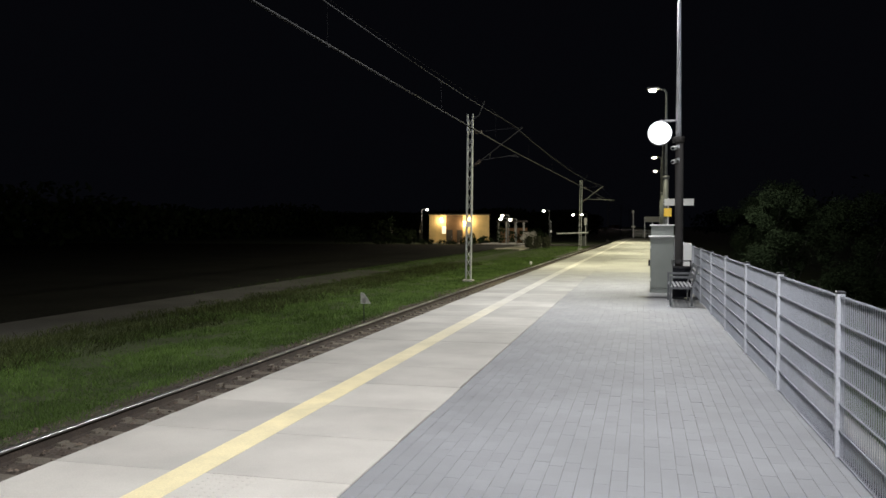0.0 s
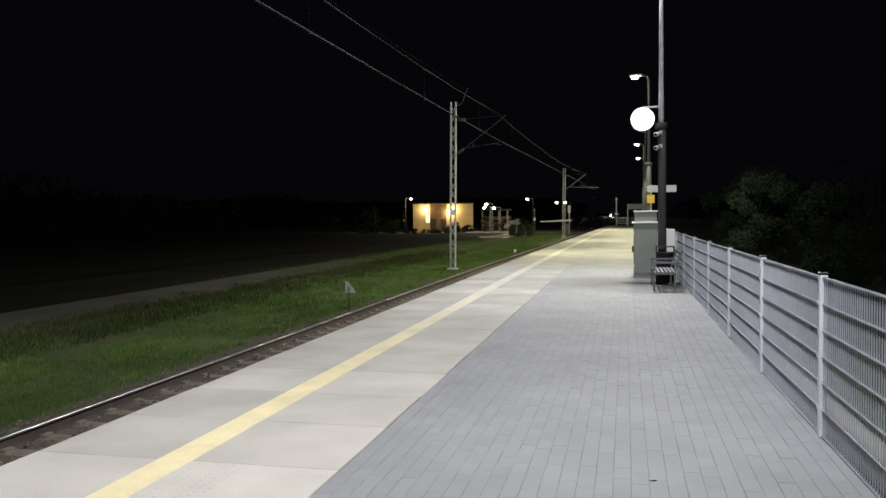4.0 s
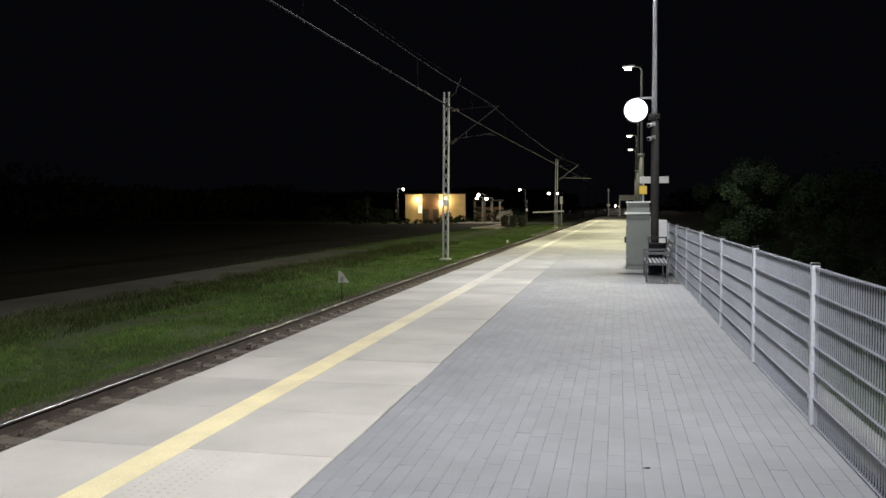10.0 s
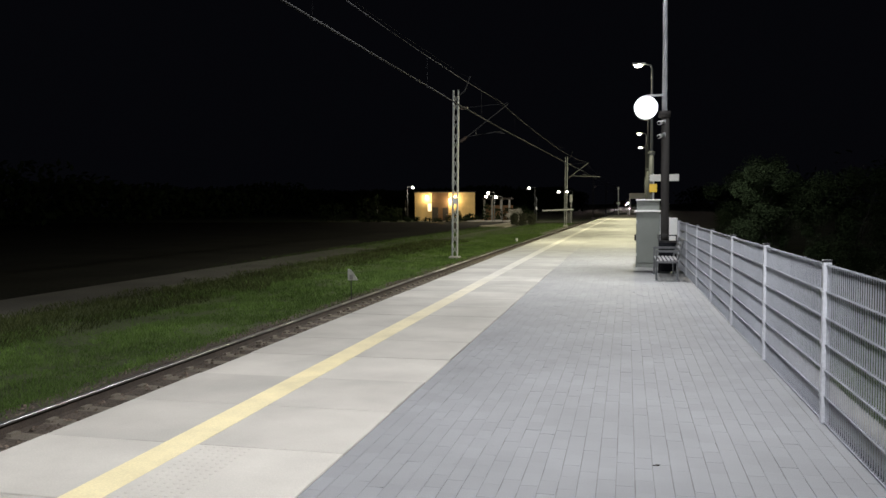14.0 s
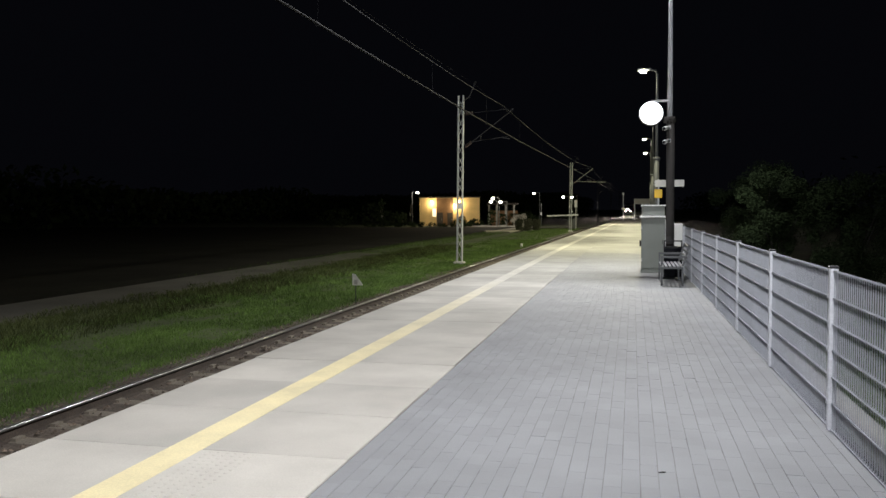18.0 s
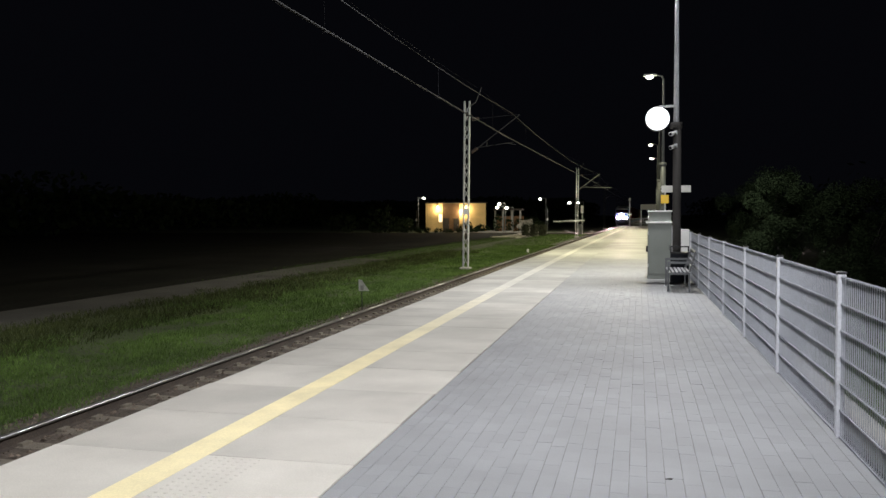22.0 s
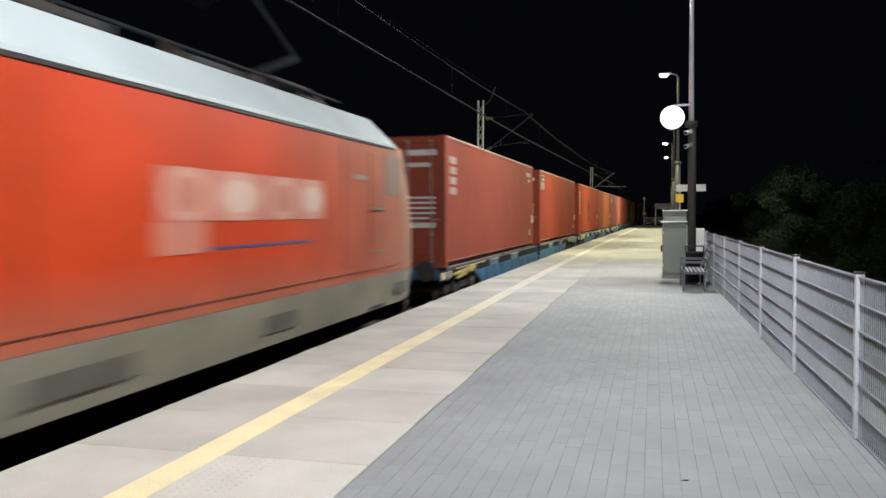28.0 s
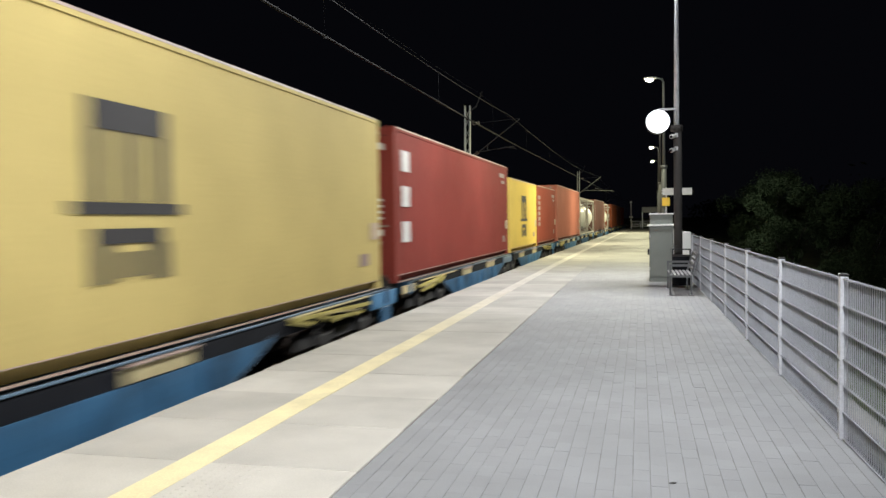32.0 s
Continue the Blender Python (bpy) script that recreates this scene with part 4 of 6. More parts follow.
    box(square, -24, -13.2, 88.0, 119.0, GROUND - 0.3, GROUND + 0.10)
    plain("gravel_square", square, M["pale_gravel"], "pale gravel square before the building", "square", "structure")
    for k in range(3):
        hedge = thing("clipped_hedge", (-13.3 + k * 1.02, 96.5 + k * 0.5, GROUND), "clipped dark hedge at the edge of the square", "hedge", "hedges by the square")
        verts, faces = leaves(4200, 90, 0.06, lambda: (rnd.uniform(-0.42, 0.42), rnd.uniform(-0.35, 0.35), rnd.uniform(0.1, 1.32), 0.17))
        crown = new("crown", from_arrays("crown", verts, faces, M["hedge_leaf"]))
        crown.parent = hedge
        part("stems", bar(B(), (0, 0, -0.1), (0.05, 0, 0.9), 0.05, 0.02, 6), M["bark"], hedge)
    kerb = thing("square_kerb", (-14.6, 90.2, GROUND), "pale concrete kerb along the edge of the gravel square", "kerb")
    for k in range(5):
        part("kerb_stone", flat(B(), (-1.3 + 0.53 * k, -2.2 + 0.9 * k, 0.12), (-0.79 + 0.53 * k, -1.34 + 0.9 * k, 0.12), 0.25, 0.22), M["pale_gravel"], kerb)
    shrub = thing("pale_shrub", (-15.6, 113.0, GROUND), "pale flowering shrub lit by the square lamps", "shrub")
    verts, faces = leaves(2600, 24, 0.08, lambda: (rnd.uniform(-0.9, 0.9), rnd.uniform(-0.5, 0.5), rnd.uniform(0.3, 1.7), 0.34))
    crown = new("crown", from_arrays("crown", verts, faces, M["pale_leaf"]))
    crown.parent = shrub
    part("stems", bar(B(), (0, 0, -0.1), (0.05, 0, 1.2), 0.06, 0.02, 6), M["bark"], shrub)
    # ragged dark hedge along the road, before the building
    for k in range(8):
        x = -37.0 + k * 2.05
        hedge = thing("hedge", (x, 111.3 + 0.3 * (k % 3), GROUND), "low ragged dark hedge before the lit building", "hedge", "hedges before the building")
        verts, faces = leaves(420, 9, 0.10, lambda: (rnd.uniform(-1.0, 1.0), rnd.uniform(-0.3, 0.3), rnd.uniform(0.15, 0.62), rnd.uniform(0.25, 0.42)))
        crown = new("crown", from_arrays("crown", verts, faces, M["leaf"]))
        crown.parent = hedge
        stems = B()
        for q in range(5):
            bar(stems, (-0.8 + q * 0.4, 0, -0.1), (-0.8 + q * 0.4 + rnd.uniform(-0.1, 0.1), 0.05, 0.6), 0.02, 0.008, 5)
        part("stems", stems, M["bark"], hedge)
    for x, high in ((-34.0, 3.4), (-13.4, 3.5)):
        pole = thing("utility_pole", (x, 122.0, GROUND), "slim grey utility pole beside the lit building", "pole", "poles by the building")
        part("shaft", bar(B(), (0, 0, -0.1), (0, 0, high), 0.06, 0.04, 8), M["pole_grey"], pole)
        part("meter_box", box(B(), -0.12, 0.12, -0.14, -0.05, 1.7, 2.1, 0.01), M["sign_grey"], pole)
    # glowing patch beside the entrance: the wall lamp's light cone, painted on
    part("window", box(B(), -2.62, -2.06, -0.05, -0.004, 1.55, 2.75, 0.01), M["sodium_dim"], house, "glowing patch painting the wall lamp light cone")
    # level crossing
    gate = thing("level_crossing_barrier", (-6.6, 106.0, GROUND), "lowered white level crossing barrier across the road", "barrier")
    bm = B()
    box(bm, -0.95, -0.55, -0.25, 0.05, 0, 1.35, 0.03)
    part("drive_box", bm, M["pole_grey"], gate)
    for k in range(6):
        bm = B()
        box(bm, -4.3 + k * 0.68, -4.3 + (k + 1) * 0.68, -0.05, 0.05, 1.60 + 0.025 * k, 1.78 + 0.025 * k, 0.01)
        part("boom_section", bm, M["white"], gate)
    bm = B()
    bar(bm, (-0.56, 0.35, 0), (-0.56, 0.35, 3.75), 0.05, n=10)
    box(bm, -0.74, -0.38, 0.2, 0.29, 2.78, 3.75, 0.03)
    part("signal_post", bm, M["sign_grey"], gate)
    road = B()
    box(road, -26, -3.0, 107.5, 113, GROUND - 0.2, GROUND + 0.12)
    plain("crossing_road", road, M["gravel"], "pale road leading to the level crossing", "road", "structure")
    for i, (x, w, h) in enumerate(((-16.4, 1.6, 2.0), (-14.6, 1.5, 2.2), (-25.0, 1.1, 1.3), (-22.5, 1.2, 1.1), (-35.5, 2.2, 2.4), (-39.0, 2.6, 3.6), (-44.0, 3.0, 2.6))):
        build_tree(x, 116.0 + (i % 3), GROUND, h, w, 900, 0.13, "clipped dark bush in front of the lit building")
    for x, y, h, w in ((-19.4, 112.5, 2.7, 0.7), (-18.0, 113.5, 2.2, 0.6), (-24.7, 117.8, 2.0, 0.45)):
        build_tree(x, y, GROUND, h, w, 900, 0.10, "small dark ornamental tree on the lit square")
    for x, y, h, w in ((-38.4, 121.0, 4.4, 0.8), (-35.4, 122.5, 2.2, 0.7)):
        pale = build_tree(x, y, GROUND, h, w, 700, 0.12, "slender pale leaved tree by the side road")
        pale.children[1].data.materials[0] = M["pale_leaf"]


def build_far_wood():
    verts, faces = [], []
    for i in range(44000):
        a = rnd.random()
        if a < 0.5:
            x, y = -70 - 50 * rnd.random(), -10 + 320 * rnd.random()
        elif a < 0.8:
            x, y = -70 + 60 * rnd.random(), 190 + 120 * rnd.random()
            if x > -14:
                continue
        else:
            x, y = 17 + 40 * rnd.random(), 24 + 300 * rnd.random() ** 1.6
        h = (6.5 + 2.5 * noise.noise(Vector((x * 0.06, y * 0.05, 0)))) * math.sqrt(rnd.random())
        p = Vector((x, y, GROUND + h))
        u = Vector((rnd.gauss(0, 1), rnd.gauss(0, 1), rnd.gauss(0, 1))).normalized()
        w = u.orthogonal().normalized()
        s = rnd.uniform(0.35, 0.8) * (1.0 if x < 0 else min(1.0, 0.12 + 0.004 * y))
        k = len(verts)
        verts += [p - u * s, p + w * s * 0.5, p + u * s, p - w * s * 0.5]
        faces.append((k, k + 1, k + 2, k + 3))
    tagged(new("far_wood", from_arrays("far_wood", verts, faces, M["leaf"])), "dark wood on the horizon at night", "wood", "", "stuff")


# ---- the train ----
SPEED = 29.6
MOVING = []


def on_line(t, ahead):
    """The pose of a vehicle whose middle is `ahead` metres up the line at 28 s."""
    y = ahead - SPEED * (t - 28.0)
    slope = (bend(y + 3) - bend(y - 3)) / 6
    return pose(TRACK + bend(y), y, RAIL_Z, 0, 0, -math.degrees(math.atan(slope)))


def ring(ly, wx, nose, z):  # nose: how long the tapered end is
    """A horizontal outline of a body with chamfered ends."""
    return [(-wx, -ly + nose, z), (-wx * 0.88, -ly + nose * 0.13, z), (-wx * 0.45, -ly, z), (wx * 0.45, -ly, z), (wx * 0.88, -ly + nose * 0.13, z), (wx, -ly + nose, z),
            (wx, ly - nose, z), (wx * 0.88, ly - nose * 0.13, z), (wx * 0.45, ly, z), (-wx * 0.45, ly, z), (-wx * 0.88, ly - nose * 0.13, z), (-wx, ly - nose, z)]


def loft(rings, cap=True):
    bm = B()
    loops = [[bm.verts.new(p) for p in r] for r in rings]
    n = len(loops[0])
    for a, b in zip(loops, loops[1:]):
        for j in range(n):
            bm.faces.new((a[j], a[(j + 1) % n], b[(j + 1) % n], b[j]))
    if cap:
        bm.faces.new(loops[0])
        bm.faces.new(list(reversed(loops[-1])))
    bmesh.ops.recalc_face_normals(bm, faces=bm.faces)
    return bm


def bogie(parent, y, wheels=(-1.3, 1.3), r=0.46, paint="grime"):
    frame_part = part("bogie", box(B(), -0.94, 0.94, y - 0.25, y + 0.25, 0.5, 0.8, 0.03), M[paint], parent)
    for s in (-1, 1):
        part("side_frame", box(B(), s * 1.02 - 0.07, s * 1.02 + 0.07, y - 1.75, y + 1.75, 0.45, 0.68, 0.03), M[paint], frame_part)
        for w in wheels:
            part("axle_box", box(B(), s * 1.06 - 0.1, s * 1.06 + 0.1, y + w - 0.2, y + w + 0.2, 0.32, 0.64, 0.04), M[paint], frame_part)
            for d in (-0.3, 0.3):
                part("spring", bar(B(), (s * 1.1, y + w + d, 0.5), (s * 1.1, y + w + d, 0.78), 0.07, n=8), M[paint], frame_part)
    for w in wheels:
        bm = B()
        for s in (-1, 1):
            bar(bm, (s * 0.70, y + w, r), (s * 0.835, y + w, r), r, n=22)
            bar(bm, (s * 0.675, y + w, r), (s * 0.70, y + w, r), r + 0.03, n=22)
        bar(bm, (-0.7, y + w, r), (0.7, y + w, r), 0.085, n=10)
        part("wheelset", bm, M["wheel"], frame_part, smooth=False)


def buffers(parent, y, way, z=1.05):
    for s in (-1, 1):
        bm = B()
        bar(bm, (s * 0.875, y, z), (s * 0.875, y + way * 0.5, z), 0.11, n=12)
        bar(bm, (s * 0.875, y + way * 0.5, z), (s * 0.875, y + way * 0.58, z), 0.24, n=16)
        part("buffer", bm, M["grime"], parent)
    bm = B()
    box(bm, -0.08, 0.08, min(y, y + way * 0.45), max(y, y + way * 0.45), z - 0.1, z + 0.1, 0.02)
    for s in (-0.35, 0.35):
        bar(bm, (s, y, z - 0.1), (s * 0.8, y + way * 0.3, z - 0.5), 0.025, n=6)
    part("coupling", bm, M["black"], parent)


def build_loco():
    loco = thing("electric_locomotive", (TRACK, 12, RAIL_Z), "blue and red electric freight locomotive with three bright headlights", "locomotive")
    L = 9.3
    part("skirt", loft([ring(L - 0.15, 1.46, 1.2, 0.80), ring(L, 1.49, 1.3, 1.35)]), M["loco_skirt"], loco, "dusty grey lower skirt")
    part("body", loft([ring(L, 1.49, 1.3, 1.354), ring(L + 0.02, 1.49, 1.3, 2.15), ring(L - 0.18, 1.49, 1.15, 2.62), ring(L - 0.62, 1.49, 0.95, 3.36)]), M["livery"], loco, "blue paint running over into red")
    mid = loft([ring(L - 1.6, 1.49, 0.02, 3.364), ring(L - 1.75, 1.04, 0.02, 3.88)])
    part("roof_cove", mid, M["loco_roof"], loco, "pale grey sloping roof edge")
    for s in (-1, 1):
        a, b = (L - 0.64), (L - 1.02)
        lower = [(-1.47, s * (L - 1.62), 3.364), (-1.29, s * (a - 0.14), 3.364), (-0.66, s * a, 3.364), (0.66, s * a, 3.364), (1.29, s * (a - 0.14), 3.364), (1.47, s * (L - 1.62), 3.364)]
        upper = [(-1.05, s * (L - 1.58), 3.80), (-0.98, s * (b - 0.15), 3.80), (-0.6, s * b, 3.80), (0.6, s * b, 3.80), (0.98, s * (b - 0.15), 3.80), (1.05, s * (L - 1.58), 3.80)]
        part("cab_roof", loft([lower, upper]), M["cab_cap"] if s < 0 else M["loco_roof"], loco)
    # windscreens
    for s in (-1, 1):
        for q in (-1, 1):
            za, zb = 2.70, 3.28
            ya, yb = L - 0.235, L - 0.575
            pts = [(q * 0.008, s * (ya + 0.05), za), (q * 0.66, s * (ya + 0.05), za), (q * 1.24, s * (ya - 0.09), za), (q * 1.20, s * (yb - 0.05), zb), (q * 0.63, s * (yb + 0.07), zb), (q * 0.008, s * (yb + 0.07), zb)]
            back = [(x, y - s * 0.09, z) for x, y, z in pts]
            part("windscreen", loft([pts, back]), M["cab_glass"], loco, "dark windscreen")
        bm = B()
        box(bm, -1.14, 1.14, s * (L - 0.58) - 0.06, s * (L - 0.58) + 0.06, 3.29, 3.42, 0.01)
        part("sun_blind", bm, M["loco_roof"], loco)
        bm = B()
        box(bm, -1.26, 1.26, s * (L - 0.10) - 0.03, s * (L - 0.10) + 0.03, 2.60, 2.65, 0.008)
        part("handrail", bm, M["loco_roof"], loco)
        for q in (-1, 1):  # paler plate on the nose beside each lamp
            plate = [(q * 0.80, s * (L + 0.005), 1.90), (q * 1.26, s * (L - 0.125), 1.90), (q * 1.26, s * (L - 0.125), 2.13), (q * 0.80, s * (L + 0.005), 2.13)]
            part("nose_plate", loft([plate, [(x, y - s * 0.05, z) for x, y, z in plate]]), M["nose_plate"], loco)
    # lights
    for s in (-1, 1):
        lit = s < 0
        for x, z, w, h in ((-0.74, 1.66, 0.42, 0.19), (0.74, 1.66, 0.42, 0.19), (0.0, 2.40, 0.42, 0.18)):
            yy = s * (L - (0.01 if z < 2 else 0.07))
            front = yy + s * 0.235
            ends = (min(yy, front), max(yy, front))
            bm = B()
            for q in (-1, 1):
                box(bm, x + q * (w / 2 + 0.02) - 0.02, x + q * (w / 2 + 0.02) + 0.02, *ends, z - h / 2 - 0.04, z + h / 2 + 0.04)
                box(bm, x - w / 2, x + w / 2, *ends, z + q * (h / 2 + 0.02) - 0.02, z + q * (h / 2 + 0.02) + 0.02)
            box(bm, x - w / 2 - 0.04, x + w / 2 + 0.04, min(yy - s * 0.03, yy + s * 0.012), max(yy - s * 0.03, yy + s * 0.012), z - h / 2 - 0.04, z + h / 2 + 0.04)
            case = part("lamp_case", bm, M["black"], loco)
            near_y, far_y = min(yy + s * 0.02, yy + s * 0.05), max(yy + s * 0.02, yy + s * 0.05)
            part("headlight", box(B(), x - w / 2, x + w / 2, near_y, far_y, z - h / 2 + 0.03, z + h / 2), M["headlight"] if lit else M["black"], case, "glaring white headlight" if lit else "")
            # Added emitter below each headlight, only there to cast its narrow beam.
            part("beam_strip", box(B(), x - w / 2, x + w / 2, near_y, far_y, z - h / 2, z - h / 2 + 0.018), M["beam"] if lit else M["black"], case, "added glowing strip casting the headlight beam" if lit else "")
            # Fins added to keep that beam narrow.
            fins = box(B(), x - w / 2, x + w / 2, *ends, z - h / 2 + 0.019, z - h / 2 + 0.028)
            for k in range(1, 9):
                fx = x - w / 2 + k * w / 9
                box(fins, fx - 0.002, fx + 0.002, *ends, z - h / 2, z - h / 2 + 0.019)
            part("beam_louvre", fins, M["black"], case)
            if abs(x) > 0.5:
                bm = B()
                box(bm, x - 0.26, x + 0.26, min(yy, yy + s * 0.25), max(yy, yy + s * 0.25), 1.42, 1.46, 0.008)
                part("lamp_ledge", bm, M["loco_roof"], loco)
    for s in (-1, 1):
        buffers(loco, s * (L - 0.15), s)
        bm = B()
        box(bm, -1.3, 1.3, min(s * (L - 0.45), s * (L + 0.05)), max(s * (L - 0.45), s * (L + 0.05)), 0.18, 0.50, 0.05)
        part("snow_plough", bm, M["grime"], loco)
        bm = B()
        box(bm, -1.25, 1.25, s * (L - 0.3) - 0.1, s * (L - 0.3) + 0.1, 0.50, 0.86, 0.02)
        part("headstock", bm, M["grime"], loco)
        bogie(loco, s * 5.4, (-1.3, 1.3), 0.62)
    bm = B()
    box(bm, -1.15, 1.15, -2.6, 2.6, 0.35, 0.80, 0.05)
    part("transformer_tank", bm, M["grime"], loco)
    # sides
    for side in (-1, 1):
        x = side * 1.492
        for s in (-1, 1):
            bm = B()
            y = s * 7.5
            box(bm, min(x, x + side * 0.008), max(x, x + side * 0.008), y - 0.44, y + 0.44, 2.62, 3.2, 0.003)
            part("cab_window", bm, M["side_glass"] if s < 0 else M["dusty_glass"], loco)
            bm = B()
            y = s * 6.65
            box(bm, min(x, x + side * 0.012), max(x, x + side * 0.012), y - 0.33, y + 0.33, 1.42, 3.20, 0.003)
            d = part("cab_door", bm, M["livery"], loco)
            for z in (1.76, 2.41):
                bm = B()
                box(bm, min(x + side * 0.013, x + side * 0.04), max(x + side * 0.013, x + side * 0.04), y - 0.25, y + 0.3, z - 0.02, z + 0.02)
                part("grab_rail", bm, M["loco_skirt"], d)
            for z in (0.55, 0.85):
                bm = B()
                box(bm, min(side * 1.3, side * 1.5), max(side * 1.3, side * 1.5), y - 0.3, y + 0.3, z - 0.02, z + 0.02)
                part("step", bm, M["grime"], loco)
        for z, thick, paint in ((1.475, 0.0035, "seam"), (3.31, 0.014, "soot"), (3.35, 0.02, "loco_roof")):
            part("side_bead", box(B(), min(x, x + side * 0.012), max(x, x + side * 0.012), -L + 1.72, L - 1.72, z - thick, z + thick), M[paint], loco)
        part("grab_rail", box(B(), min(x, x + side * 0.03), max(x, x + side * 0.03), -5.9, -5.1, 3.05, 3.10), M["loco_skirt"], loco)
        for y, w in ((-7.0, 1.1), (-5.6, 0.9), (-3.0, 0.8), (-0.4, 1.3), (3.1, 0.85), (7.9, 0.7)):
            bm = B()
            box(bm, min(x, x + side * 0.006), max(x, x + side * 0.006), y - w / 2, y + w / 2, 0.96, 1.16, 0.002)
            part("skirt_hatch", bm, M["hatch"], loco)
        # pale plain lettering shapes
        xx = (min(x, x + side * 0.007), max(x, x + side * 0.007))
        for a, b, lo, hi in ((0.64, 4.42, 2.30, 2.82), (0.58, 1.42, 1.98, 2.295)):
            part("side_field", box(B(), *xx, a, b, lo, hi, 0.0), M["washed_field"], loco, "faded pinkish field behind the lettering shapes")
        for y, r, flat_r, core in ((1.10, 0.42, 0.27, "washed_field"), (2.12, 0.46, 0.27, "pale_core"), (3.20, 0.42, 0.26, "washed_field"), (4.06, 0.38, 0.26, "pale_core")):
            for q, size, paint in ((0.008, 1.0, "washed"), (0.0115, 0.66, core)):
                disc = bar(B(), (min(x + side * q, x + side * (q + 0.003)), 0, 0), (max(x + side * q, x + side * (q + 0.003)), 0, 0), 1.0, n=28)
                bmesh.ops.transform(disc, matrix=Matrix.Translation((0, y, 2.56)) @ Matrix.Diagonal((1, r * size, flat_r * size, 1)), verts=disc.verts)
                part("side_mark", disc, M[paint], loco, "washed out pale lettering shape")
        part("blue_stripe", box(B(), *xx, 1.5, 4.0, 2.0, 2.03), M["loco_blue"], loco)
        for a, b in ((-3.9, -3.87), (-1.0, -0.97), (5.2, 5.23)):
            part("panel_joint", box(B(), min(x, x + side * 0.003), max(x, x + side * 0.003), a, b, 1.56, 3.28), M["soot"], loco)
        part("number_bar", box(B(), *xx, 5.6, 6.2, 2.9, 2.97), M["dull_plate"], loco)
    # roof gear
    for y, l, h in ((-5.9, 1.2, 0.28), (-2.4, 1.8, 0.35), (0.4, 1.6, 0.30), (3.2, 1.2, 0.26), (6.2, 1.0, 0.22)):
        part("roof_box", box(B(), -0.62, 0.62, y - l / 2, y + l / 2, 3.86, 3.88 + h, 0.04), M["grime"], loco)
    for x in (-0.75, 0.75):
        rail = part("roof_busbar", bar(B(), (x, -6.8, 4.12), (x, 6.8, 4.12), 0.03, n=6), M["black"], loco)
        for y in range(-6, 7, 2):
            part("post_insulator", bar(B(), (x, y, 3.8), (x, y, 4.10), 0.05, n=8), M["ceramic"], rail)
    for y, up in ((-4.9, False), (5.3, True)):
        bm = B()
        for x in (-0.55, 0.55):
            for d in (-0.5, 0.5):
                bar(bm, (x, y + d, 3.85), (x, y + d, 4.18), 0.06, n=8)
        box(bm, -0.65, 0.65, y - 0.65, y + 0.65, 4.16, 4.22, 0.01)
        pan = part("pantograph", bm, M["grime"], loco)
        top = 5.76 if up else 4.45
        knee = (y + 1.5, 4.95) if up else (y + 1.6, 4.32)
        bm = B()
        bar(bm, (0, y - 0.5, 4.2), (0, *knee), 0.05, n=8)
        bar(bm, (0, *knee), (0, y - 0.2, top), 0.035, n=8)
        part("arm", bm, M["black"], pan)
        bm = B()
        for d in (-0.2, 0.2):
            box(bm, -0.62, 0.62, y - 0.2 + d - 0.03, y - 0.2 + d + 0.03, top, top + 0.05, 0.01)
            for q in (-1, 1):
                flat(bm, (q * 0.6, y - 0.2 + d, top + 0.02), (q * 0.92, y - 0.2 + d, top - 0.22), 0.04, 0.03)
        box(bm, -0.03, 0.03, y - 0.42, y + 0.02, top - 0.03, top, 0.005)
        part("collector_head", bm, M["black"], pan)
    # the side walls are tall: everything above the waist is stretched to the roof line
    for ob in [p for c in loco.children for p in (c, *c.children)]:
        if ob.type == "MESH" and not ob.name.startswith(("side_", "number_bar", "blue_stripe")) or ob.name.startswith("side_bead"):
            for v in ob.data.vertices:
                if v.co.z > 3.36:
                    v.co.z = 3.55 + (v.co.z - 3.36) * 0.921
                elif v.co.z > 2.15:
                    v.co.z = 2.15 + (v.co.z - 2.15) * 1.157
    MOVING.append((loco, 5.85))


def corrugated(length, high, wide, depth=0.014, pitch=0.222):
    """Both long walls, pressed into vertical ribs."""
    verts, faces = [], []
    y0, y1 = -length / 2 + 0.16, length / 2 - 0.16
    prof = []
    y = y0
    while y < y1 - 0.01:
        for f, d in ((0.0, 0.0), (0.26, 0.0), (0.5, depth), (0.76, depth)):
            yy = y + f * pitch
            if yy < y1:
                prof.append((yy, d))
        y += pitch
    prof.append((y1, 0.0))
    for s in (-1, 1):
        k = len(verts)
        for yy, d in prof:
            x = s * (wide / 2 - 0.012 - d)
            verts += [(x, yy, 0.150), (x, yy, high - 0.07)]
        for i in range(len(prof) - 1):
            a = k + 2 * i
            faces.append((a, a + 2, a + 3, a + 1) if s > 0 else (a + 1, a + 3, a + 2, a))
    return verts, faces


BOX_MESH = {}


